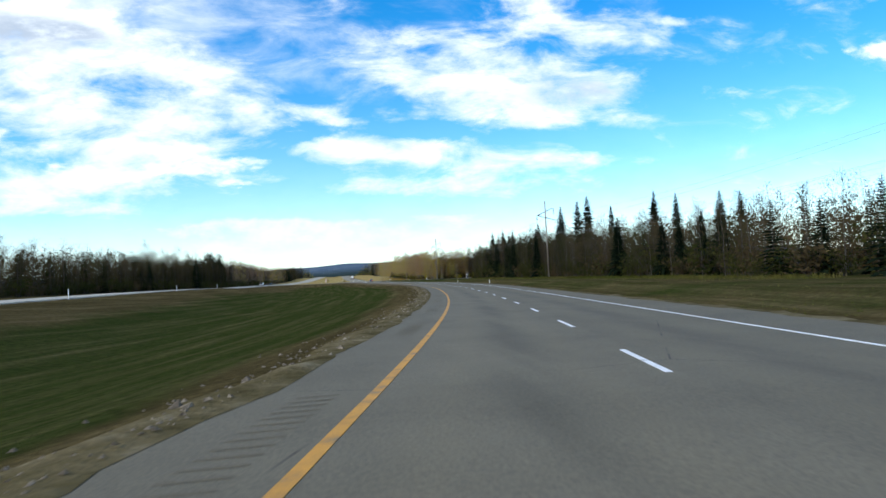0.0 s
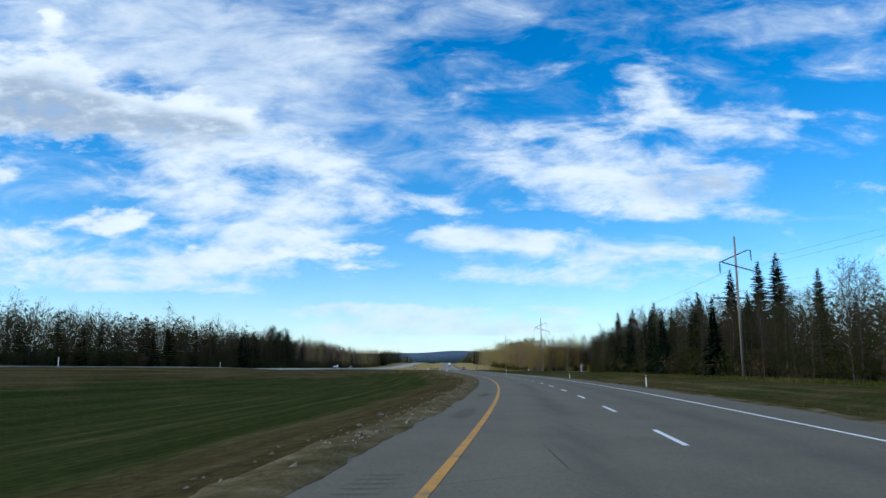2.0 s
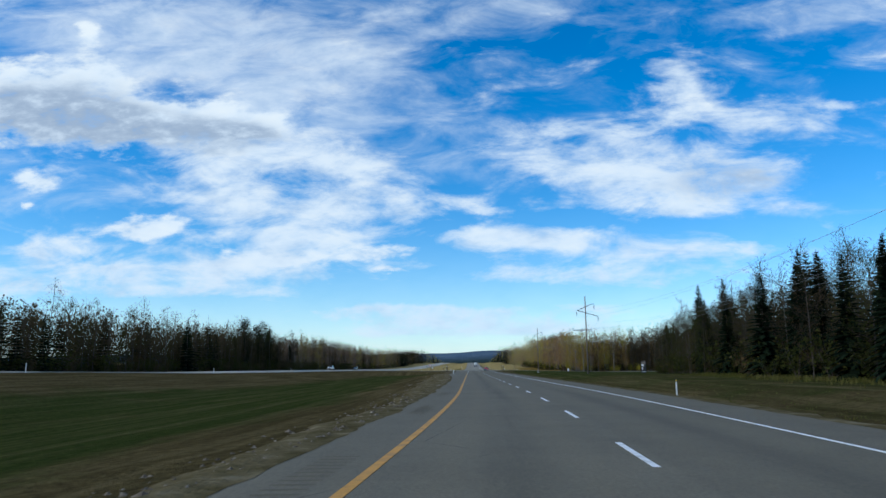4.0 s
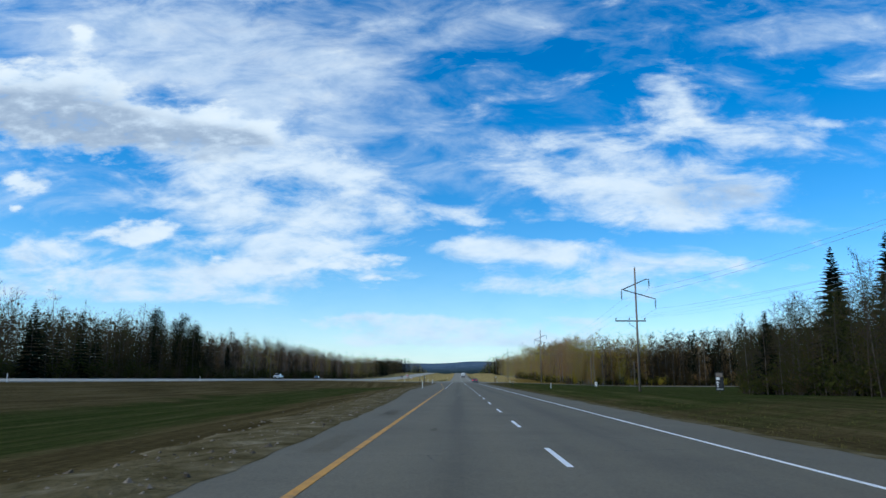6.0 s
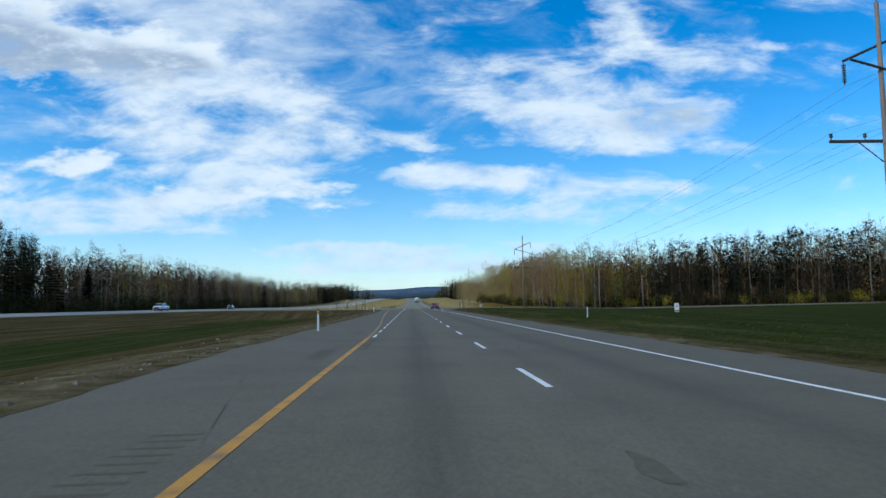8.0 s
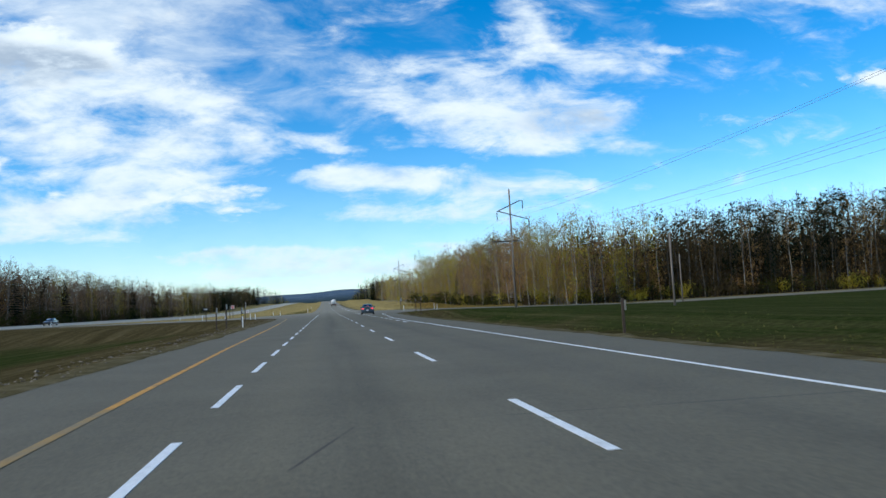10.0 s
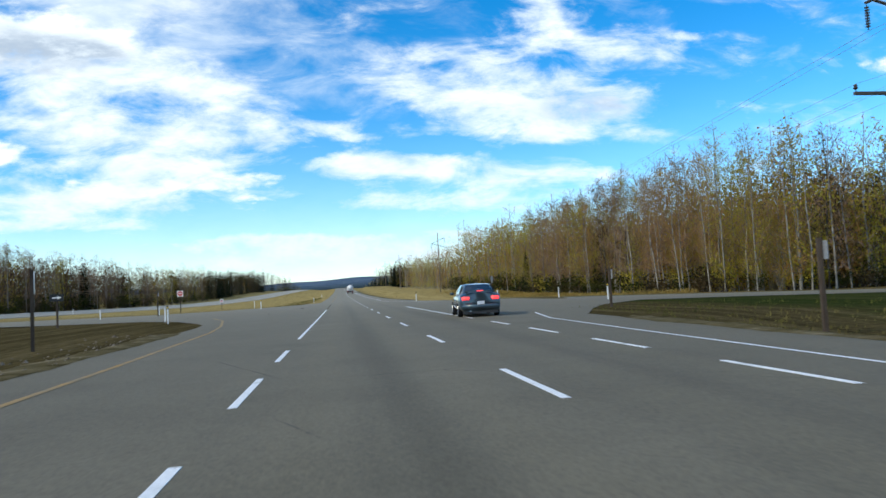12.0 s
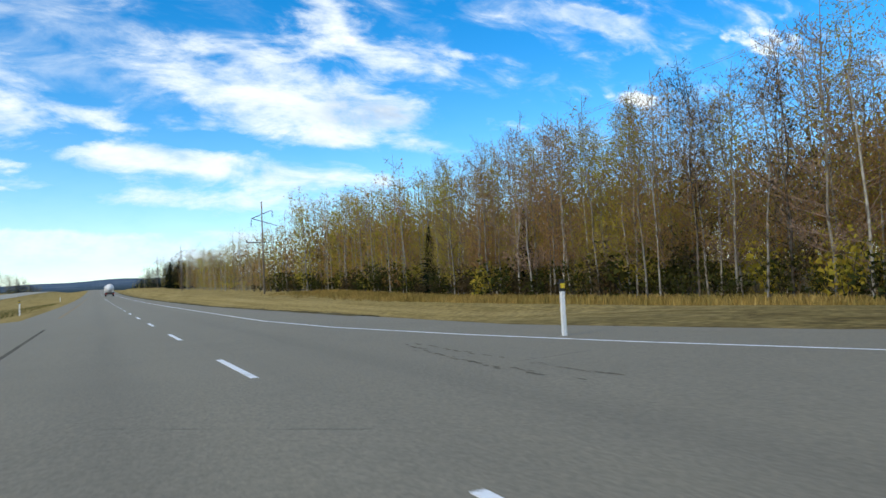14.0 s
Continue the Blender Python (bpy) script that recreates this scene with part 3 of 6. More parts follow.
def build_ground():
    ys = list(np.arange(-90, 240, 2.5)) + list(np.arange(240, 620, 2.5)) + list(np.arange(620, 1000, 8)) + list(np.arange(1000, 2000, 50)) + list(np.arange(2000, 4900, 60))
    rows = []
    for y in ys:
        left, right, far = across(left_lane_edge(y), y), across(right_lane_edge(y), y), far_road_x(y)
        a, b = far - FAR_HALF, far + FAR_HALF
        row = list(np.linspace(-2600, -220, 14)) + list(np.linspace(-190, a - 14, 10)) + list(np.linspace(a - 11, a - 0.3, 6)) + [a, a + 0.3]
        row += [b - 0.3, b] + list(np.linspace(b + 0.5, left - 0.4, 24)) + [left - 0.02, left + 0.3]
        row += [right - 0.3, right + 0.02] + list(np.linspace(right + 0.5, right + 14, 14)) + list(np.linspace(right + 17, 90, 12)) + list(np.linspace(105, 220, 8)) + list(np.linspace(260, 2600, 14))
        rows.append(row)
    verts = [(x, y, ground_z(x, y)) for row, y in zip(rows, ys) for x in row]
    w = len(rows[0])
    faces = [(j * w + i, j * w + i + 1, (j + 1) * w + i + 1, (j + 1) * w + i) for j in range(len(ys) - 1) for i in range(w - 1)]
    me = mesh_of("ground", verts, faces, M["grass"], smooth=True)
    wet = me.attributes.new("wet", "FLOAT", "POINT")
    values = []
    for x, y, z in verts:
        left, right, far = across(left_lane_edge(y), y), across(right_lane_edge(y), y), far_road_x(y)
        if far < x < left:
            s = (left - x) / max(1.0, left - far - FAR_HALF)
            start = 0.05 + 0.07 * ease(170, 260, y)
            v = 0.12 + 0.85 * ease(start, start + 0.09, s) * (1 - ease(0.66 - 0.18 * ease(170, 260, y), 0.88 - 0.18 * ease(170, 260, y), s))
            v *= 1 - 0.85 * ease(385, 440, y)
        elif x > right:
            d = x - right
            v = 0.12 + 0.50 * ease(2, 9, d) + 0.45 * ease(4, 12, d) * ease(240, 290, y)
            v = v * (1 - 0.75 * ease(440, 490, y)) if y < 600 else 0.15
        else:
            v = 0.3
        values.append(v if y < 700 else 0.15)
    wet.data.foreach_set("value", np.array(values, dtype=np.float32))
    side = me.attributes.new("side", "FLOAT", "POINT")
    side.data.foreach_set("value", np.array([x - across(0, y) for x, y, z in verts], dtype=np.float32))
    tagged(new("ground", me), "mown roadside grass and low hills beyond the highway", "ground", kind="structure")


build_ground()


def ribbon(name, left, right, y0, y1, step, lift, mat, thick=0.05, columns=6, extra=None, bank=None):
    """A strip of pavement between two edges given as functions of y, with closed sides."""
    ys = np.arange(y0, y1 + 1e-6, step)
    verts, faces = [], []
    for y in ys:
        a, b = left(y), right(y)
        zs = rise(y) + lift + (extra(y) if extra else 0.0)
        tilt = bank(y) if bank else 0.0
        verts += [(a, y, zs - thick + tilt / 2)] + [(a + (b - a) * i / columns, y, zs + tilt * (0.5 - i / columns)) for i in range(columns + 1)] + [(b, y, zs - thick - tilt / 2)]
    w = columns + 3
    for j in range(len(ys) - 1):
        for i in range(w - 1):
            faces.append((j * w + i, j * w + i + 1, (j + 1) * w + i + 1, (j + 1) * w + i))
    me = mesh_of(name, verts, faces, mat)
    side = me.attributes.new("side", "FLOAT", "POINT")
    side.data.foreach_set("value", np.array([x - across(0, y) for x, y, z in verts], dtype=np.float32))
    return me


road = tagged(new("road", ribbon("road", lambda y: across(left_lane_edge(y), y), lambda y: across(right_lane_edge(y), y), -80, 1300, 2.5, 0.02, M["asphalt"], 0.16)),
              "worn grey asphalt carriageway of a divided highway", "road", kind="structure")
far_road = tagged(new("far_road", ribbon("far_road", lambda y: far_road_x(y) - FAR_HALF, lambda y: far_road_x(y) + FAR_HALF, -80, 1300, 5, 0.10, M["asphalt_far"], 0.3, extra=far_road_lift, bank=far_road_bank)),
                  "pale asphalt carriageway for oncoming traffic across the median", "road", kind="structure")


def patch(name, edge_a, edge_b, lift, mat, label):
    """Pavement between two edges of equal point count."""
    verts, faces = [], []
    n = 8
    for (ax, ay), (bx, by) in zip(edge_a, edge_b):
        for i in range(n + 1):
            x, y = ax + (bx - ax) * i / n, ay + (by - ay) * i / n
            verts.append((x, y, max(rise(y), 0) + lift + (side_road_lift(x) if x > 0 else 0.0) + (far_road_lift(y) - far_road_bank(y) / 2) * ease(20, 54, -x)))
    for j in range(len(edge_a) - 1):
        for i in range(n):
            faces.append((j * (n + 1) + i, j * (n + 1) + i + 1, (j + 1) * (n + 1) + i + 1, (j + 1) * (n + 1) + i))
    me = mesh_of(name, verts, faces, mat)
    side = me.attributes.new("side", "FLOAT", "POINT")
    side.data.foreach_set("value", np.array([x - across(0, y) for x, y, z in verts], dtype=np.float32))
    return tagged(new(name, me), label, "road", kind="structure")


patch("median_crossing", [(-3.0, 440), (-7.2, 443), (-8.6, 448), (-11.2, 455), (-15.0, 461), (-22, 465), (-34, 467), (-54.5, 468)],
      [(-2.5, 522), (-4.2, 517), (-6.5, 509), (-10.5, 500), (-15, 494), (-22, 490), (-34, 488), (-54.5, 487)], 0.012, M["asphalt"], "paved crossing through the grass median")
patch("side_road", [(6.0, 428), (9.5, 432), (11.5, 437), (14, 442), (18, 446.5), (26, 449), (58, 450), (120, 452), (260, 455)],
      [(5.0, 505), (8.5, 494), (10.0, 489), (12, 483), (16, 476), (26, 471.5), (58, 470), (120, 472), (260, 475)], 0.013, M["asphalt"], "paved side road joining the highway")


# ---- painted lines on the carriageway


def stripe(u0, u1, y0, y1, wide, mat, name, step=4.0, lift=0.026, parent=None):
    k = max(1, int(math.ceil((y1 - y0) / step)))
    verts, faces = [], []
    for i in range(k + 1):
        f = i / k
        y, u = y0 + (y1 - y0) * f, u0 + (u1 - u0) * f
        x, z = across(u, y), rise(y) + lift
        verts += [(x - wide / 2, y, z - 0.01), (x - wide / 2, y, z), (x + wide / 2, y, z), (x + wide / 2, y, z - 0.01)]
        if i:
            a, b = 4 * (i - 1), 4 * i
            faces += [(a + j, a + j + 1, b + j + 1, b + j) for j in range(3)]
    return child(name, mesh_of(name, verts, faces, mat), parent or road)


def course(points, wide, mat, name, lift=0.026, parent=None, extra=None):
    """A painted line through given places."""
    verts, faces = [], []
    for i, (x, y) in enumerate(points):
        p, q = points[max(0, i - 1)], points[min(len(points) - 1, i + 1)]
        d = Vector((q[0] - p[0], q[1] - p[1])).normalized()
        nx, ny = d.y * wide / 2, -d.x * wide / 2
        z = rise(y) + lift + (extra(y) if extra else 0.0)
        verts += [(x - nx, y - ny, z), (x + nx, y + ny, z)]
        if i:
            faces.append((2 * i - 2, 2 * i - 1, 2 * i + 1, 2 * i))
    return child(name, mesh_of(name, verts, faces, mat), parent or road)


def along(y):
    """Distance along the road's curve, equal to y on the straight."""
    a = 1.324e-3 * max(0.0, 183.8 - y)
    return y if a == 0 else 183.8 - (a * sqrt(1 + a * a) + math.asinh(a)) / (2 * 1.324e-3)


def at_distance(s):
    y = s
    for _ in range(20):
        y += s - along(y)
    return y


stripe(0, 0, -70, 294, 0.14, M["yellow"], "yellow_edge_line")
course([(-1.55, 294), (-1.62, 301), (-1.85, 312), (-2.6, 335), (-2.9, 345)], 0.13, M["yellow_faded"], "turning_lane_faded_line")
course([(-2.9, 345), (-3.35, 360), (-3.8, 384), (-4.2, 400)], 0.13, M["yellow"], "turning_lane_yellow_line")
course([(-4.2, 400), (-4.35, 405), (-4.8, 420), (-5.4, 434), (-6.1, 441), (-7.6, 451), (-9.6, 459)], 0.14, M["yellow_faded"], "turning_lane_faded_line")
stripe(-0.1, -0.1, 520, 1250, 0.13, M["yellow_faded"], "yellow_edge_line", step=10)
stripe(7.2, 7.2, -70, 392, 0.085, M["white"], "white_edge_line")
course([(5.65, 392), (5.85, 400), (6.5, 412), (6.9, 422), (7.3, 430), (8.4, 436)], 0.09, M["white"], "turning_lane_edge_line")
course([(17, 473.8), (12.5, 477), (9.6, 480), (8.3, 484), (7.3, 488), (6.2, 494), (5.75, 500)], 0.12, M["white"], "side_road_edge_line")
stripe(7.25, 7.2, 500, 1250, 0.085, M["white"], "white_edge_line", step=10)
for k in range(-8, 98):   # three metre dashes every nine metres
    y1 = at_distance(1.1 + 9 * k)
    stripe(3.63, 3.63, at_distance(1.1 + 9 * k - 3.0), y1, 0.10, M["white"], "lane_dash")
for k in range(-17, 8):   # closer together where the turning bay begins
    y = 382.1 + (5.01 if k < 0 else 5.65) * k
    u = 0.19 - 0.13 * ease(300, 375, y)
    stripe(u, u, y - (2.65 if k < 0 else 2.9), y, 0.10, M["white"], "bay_dash")
stripe(0.06, 0.06, 426.0, 467.5, 0.09, M["white"], "bay_solid_line")
for k in range(10):
    y = 380.4 + 5.2 * k
    stripe(6.65, 6.65, y, y + 2.7, 0.10, M["white"], "exit_dash")
stripe(6.65, 6.65, 433.5, 463.7, 0.095, M["white"], "exit_solid_line")
stripe(0.05, 0.05, 468, 505, 0.10, M["tar"], "tar_seam", lift=0.0235)
stripe(3.85, 3.85, 300, 330, 0.05, M["tar"], "tar_seam", lift=0.0225)
for off in (FAR_HALF - 1.2, -FAR_HALF + 1.6):
    pts = [(far_road_x(y) + off, y) for y in range(-70, 900, 10)]
    ob = course(pts, 0.14, M["white"], "far_edge_line", lift=0.107, parent=far_road, extra=lambda y, off=off: far_road_lift(y) - far_road_bank(y) * off / (2 * FAR_HALF))


def smudge(u, y, long, wide, seed):
    """A small sealed spot with a ragged outline."""
    rng = random.Random(seed)
    ring = [(across(u, y) + cos(a * 0.524) * wide * rng.uniform(0.35, 1.0), y + sin(a * 0.524) * long * rng.uniform(0.5, 1.0)) for a in range(12)]
    verts = [(px, py, rise(py) + 0.0235) for px, py in ring]
    child("sealed_spot", mesh_of("sealed_spot", verts, [tuple(range(12))], M["spot"]), road)


for k, (u, y, long, wide) in enumerate(((4.05, 260.9, 0.5, 0.2), (3.4, 272.1, 0.6, 0.18), (4.55, 243.1, 0.25, 0.3), (1.45, 464.5, 0.2, 0.2), (0.25, 396, 0.8, 0.07), (5.8, 205, 0.6, 0.15), (1.3, 222, 0.7, 0.12))):
    smudge(u, y, long, wide, 300 + k)


def crack(points, wide, seed):
    """A ragged open crack through given places, with chips broken off along it."""
    rng = random.Random(seed)
    verts, faces = [], []
    for (xa, ya), (xb, yb) in zip(points, points[1:]):
        long = math.hypot(xb - xa, yb - ya)
        ex, ey = (xb - xa) / long, (yb - ya) / long
        s = 0.0
        while s < long:
            piece = rng.uniform(0.06, 0.22)
            off, w = rng.gauss(0, wide * 0.5), wide * rng.uniform(0.25, 1.0)
            if rng.random() < 0.8:
                a = len(verts)
                for f, side in ((0, -rng.uniform(0.2, 0.7)), (0.45, -1), (1, -rng.uniform(0.1, 0.6)), (1, rng.uniform(0.1, 0.6)), (0.55, 1), (0, rng.uniform(0.2, 0.7))):
                    x, y = xa + ex * (s + piece * f) - ey * (off + side * w * 0.5), ya + ey * (s + piece * f) + ex * (off + side * w * 0.5)
                    verts.append((x, y, rise(y) + 0.0245))
                faces.append(tuple(range(a, a + 6)))
            s += piece * rng.uniform(0.8, 1.3)
    child("open_crack", mesh_of("open_crack", verts, faces, M["tar"]), road)


for k, (points, wide) in enumerate((([(-1.24, 286.5), (-1.25, 290.5), (-1.31, 294.2)], 0.13), ([(-1.32, 297.2), (-1.33, 299.0)], 0.07), ([(-1.62, 374.6), (-1.57, 379.1)], 0.10), ([(-1.5, 382.3), (-1.53, 384.2)], 0.06),
                                    ([(-3.6, 279.3), (-2.9, 279.6), (-1.75, 280.4)], 0.05), ([(-2.75, 256.5), (-1.7, 256.7)], 0.05), ([(5.0, 481), (4.95, 483.5), (5.4, 487)], 0.10), ([(5.5, 481), (5.6, 487)], 0.08), ([(6.9, 465.0), (7.3, 465.3)], 0.06),
                                    ([(-3.0, 243.2), (-1.8, 243.6)], 0.05), ([(0.1, 237.0), (0.9, 237.2)], 0.06), ([(1.45, 268.2), (1.95, 268.4)], 0.07), ([(2.1, 260.4), (2.7, 260.6)], 0.08))):
    crack(points, wide, 500 + k)


def build_rumble():
    """Milled grooves along the inner shoulder."""
    verts, faces = [], []
    for y in np.arange(2, 300, 0.32):
        if y % 13.5 > 4.2:
            continue
        x, z = across(-0.68, y), rise(y) + 0.0235
        a = len(verts)
        verts += [(x - 0.26, y, z), (x + 0.26, y + 0.02, z), (x + 0.26, y + 0.09, z), (x - 0.26, y + 0.07, z)]
        faces.append((a, a + 1, a + 2, a + 3))
    ob = child("rumble_strip", mesh_of("rumble_strip", verts, faces, M["rumble"]), road)
    tagged(ob, "milled rumble strip grooves", kind="stuff")


build_rumble()


def build_verge(side, y0, y1, name, label, wide):
    """Crumbled gravel between pavement and grass, with a ragged edge."""
    verts, faces = [], []
    ys = np.arange(y0, y1, 0.6)
    cols = 9
    for y in ys:
        edge = across(left_lane_edge(y), y) if side < 0 else across(right_lane_edge(y), y)
        wider = 2.2 * ease(170, 215, y) * (1 - ease(300, 340, y)) if side < 0 else 0.0
        w = (wide + wider) * (0.8 + 0.6 * noise.noise((y * 0.11, side * 3, 0)) + 0.3 * noise.noise((y * 0.7, side, 2)))
        spill = 0.25 + 0.22 * noise.noise((y * 0.23, side, 7)) + 0.14 * noise.noise((y * 1.1, side, 3))   # dirt lying over the broken edge
        for i in range(cols):
            f = i / (cols - 1)
            x = edge + side * (-spill + (w + spill) * f + 0.10 * noise.noise((y * 0.9, i * 0.7, 9)) * (0 < i))
            fall = ease(0, 0.7, side * (x - edge))
            bank = (0.10 * max(0, noise.noise((x * 1.1, y * 0.5, 1))) + 0.10 * max(0, noise.noise((x * 3, y * 2, 4)))) * sin(pi * f)
            top = (rise(y) + 0.025) * (1 - fall) + (ground_z(edge + side * max(0.4, side * (x - edge)), y) + 0.035) * fall
            verts.append((x, y, top + bank - (0.07 if i == cols - 1 else 0.0)))
    for j in range(len(ys) - 1):
        for i in range(cols - 1):
            q = (j * cols + i, j * cols + i + 1, (j + 1) * cols + i + 1, (j + 1) * cols + i)
            faces.append(q if side > 0 else q[::-1])
    tagged(new(name, mesh_of(name, verts, faces, M["gravel"], smooth=True)), label, "verge", kind="structure")


build_verge(-1, -20, 436, "gravel_verge_left", "crumbled brown gravel along the inner shoulder", 1.25)
build_verge(1, -20, 428, "gravel_verge_right", "pale gravel along the outer shoulder", 1.2)
build_verge(1, 500, 760, "gravel_verge_beyond", "pale gravel beside the pavement past the junction", 1.2)

# ---- trees


class Quads:
    """Gathers four-cornered faces with a material slot each."""

    def __init__(self):
        self.v, self.q, self.s, self.n = [], [], [], 0

    def face(self, a, b, c, d, slot=0):
        self.v += [a, b, c, d]
        self.q.append((self.n, self.n + 1, self.n + 2, self.n + 3))
        self.s.append(slot)
        self.n += 4

    def tri(self, a, b, c, slot=0):
        self.v += [a, b, c]
        self.q.append((self.n, self.n + 1, self.n + 2, -1))
        self.s.append(slot)
        self.n += 3

    def limb(self, a, b, ra, rb, sides=5, slot=0):
        a, b = Vector(a), Vector(b)
        axis = (b - a).normalized()
        e = axis.orthogonal().normalized()
        f = axis.cross(e)
        ring = [(cos(2 * pi * i / sides), sin(2 * pi * i / sides)) for i in range(sides)]
        self.v += [a + ra * (c * e + s * f) for c, s in ring] + [b + rb * (c * e + s * f) for c, s in ring]
        for i in range(sides):
            j = (i + 1) % sides
            self.q.append((self.n + i, self.n + j, self.n + sides + j, self.n + sides + i))
            self.s.append(slot)
        self.n += 2 * sides

    def arrays(self):
        return np.array([tuple(p) for p in self.v], dtype=np.float32), np.array(self.q, dtype=np.int32), np.array(self.s, dtype=np.int32)


def quad_mesh(name, v, q, s, mats):
    me = bpy.data.meshes.new(name)
    me.vertices.add(len(v))
    me.vertices.foreach_set("co", v.ravel())
    corners = q.ravel()
    sizes = np.where(q[:, 3] < 0, 3, 4)
    corners = corners[corners >= 0].astype(np.int32)
    me.loops.add(len(corners))
    me.loops.foreach_set("vertex_index", corners)
    me.polygons.add(len(q))
    me.polygons.foreach_set("loop_start", np.concatenate([[0], np.cumsum(sizes)[:-1]]).astype(np.int32))
    for m in mats:
        me.materials.append(m)
    me.polygons.foreach_set("material_index", s)
    me.update(calc_edges=True)
    return me


def leaf(g, p, size, rng, slot, slim=False):
    """A small clump of leaves as one bent-looking face at any angle."""
    if slim:   # withered sprays stand upright along their twigs
        up = Vector((rng.gauss(0, 0.7), rng.gauss(0, 0.7), 0.9)).normalized()
        e = up.cross(Vector((rng.gauss(0, 1), rng.gauss(0, 1), 0.01))).normalized()
        w = 0.022 + 0.03 * size
        g.tri(p - e * w, p + e * w, p + up * size * rng.uniform(1.2, 2.4), slot)
        return
    n = Vector((rng.gauss(0, 1), rng.gauss(0, 1), rng.gauss(0, 0.8))).normalized()
    e = n.orthogonal().normalized()
    f = n.cross(e)
    a = rng.random() * 2 * pi
    e, f = cos(a) * e + sin(a) * f, cos(a) * f - sin(a) * e
    w, h = size * rng.uniform(0.6, 1.1), size * rng.uniform(0.6, 1.1)
    g.tri(p - e * w * 0.55 - f * h * 0.4, p + e * w * 0.55 - f * h * 0.3, p + f * h * 0.7, slot)


def grow_aspen(height, leaves, seed, fine=True, low=0.38, spread=0.15, leaf_size=0.3, slim=0.0, loose=0.2):
    """A slim trunk with rising limbs, twigs and scattered leaves. Returns trunk and crown."""
    rng = random.Random(seed)
    trunk, crown = Quads(), Quads()
    r0 = height * 0.0044 + 0.012
    steps = 7 if fine else 4
    lean = Vector((rng.gauss(0, 0.035), rng.gauss(0, 0.035), 0))
    path = [Vector((0, 0, -0.3))]
    for i in range(1, steps + 1):
        f = i / steps
        path.append(Vector((lean.x * height * f + rng.gauss(0, 0.012 * height) * f, lean.y * height * f + rng.gauss(0, 0.012 * height) * f, height * f)))
    for i in range(steps):
        trunk.limb(path[i], path[i + 1], r0 * (1 - i / steps) ** 0.8 + 0.012, r0 * (1 - (i + 1) / steps) ** 0.8 + 0.012, 6 if fine else 4)

    def at(f):
        k = min(steps - 1, int(f * steps))
        return path[k].lerp(path[k + 1], f * steps - k)

    tips = []
    limbs = 36 if fine else 12
    for i in range(limbs):
        f = low + (0.97 - low) * ((i + rng.random()) / limbs)
        if rng.random() < 0.12:
            f = rng.uniform(0.15, low)
        a = rng.random() * 2 * pi
        g = (f - low) / (1 - low)
        reach = height * spread * (0.5 + 0.9 * sin(pi * min(1, max(0.05, g * 0.8 + 0.15)))) * rng.uniform(0.55, 1.1) * (1 - 0.55 * max(0, g) ** 2)
        rise_ = reach * rng.uniform(0.35, 1.1)
        start = at(f)
        mid = start + Vector((cos(a) * reach * 0.55, sin(a) * reach * 0.55, rise_ * 0.4))
        end = start + Vector((cos(a) * reach, sin(a) * reach, rise_))
        if fine:
            crown.limb(start, mid, 0.032 * (1.15 - g * 0.7), 0.020, 3)
            crown.limb(mid, end, 0.020, 0.008, 3)
        else:
            d = Vector((-sin(a), cos(a), 0)) * 0.035
            crown.face(start - d, start + d, end + d * 0.3, end - d * 0.3)
        for j in range(13 if fine else 4):
            p = start.lerp(mid, rng.random()) if rng.random() < 0.3 else mid.lerp(end, rng.random())
            t = p + Vector((rng.gauss(0, 0.5), rng.gauss(0, 0.5), abs(rng.gauss(0.35, 0.35)))) * (reach * 0.5)
            d = (t - p).orthogonal().normalized() * (0.010 if fine else 0.030)
            crown.face(p - d, p + d, t + d * 0.3, t - d * 0.3)
            tips += [t, p.lerp(t, 0.5)]
    rng.shuffle(tips)   # some twigs bear far more leaves than others
    for i in range(leaves):
        if rng.random() < (0.22 if fine else 0.5):   # some fill the crown between the limbs
            f = low + (0.99 - low) * rng.random() ** 1.35
            g = (f - low) / (1 - low)
            r = height * spread * 0.85 * max(0.05, sin(pi * (0.10 + 0.86 * g))) ** 0.7 * rng.random() ** 0.5
            a = rng.random() * 2 * pi
            p = at(min(f, 0.985)) + Vector((cos(a) * r, sin(a) * r, rng.gauss(0, 0.3)))
        else:
            p = tips[int(len(tips) * rng.random() ** (1.4 if fine else 1.0))] + Vector((rng.gauss(0, loose), rng.gauss(0, loose), rng.gauss(0, loose * 1.3)))
        if p.z > height * (0.88 + 0.1 * rng.random()):
            continue
        leaf(crown, p, leaf_size * rng.uniform(0.5, 1.2), rng, 1, rng.random() < slim)
    return trunk.arrays(), crown.arrays()


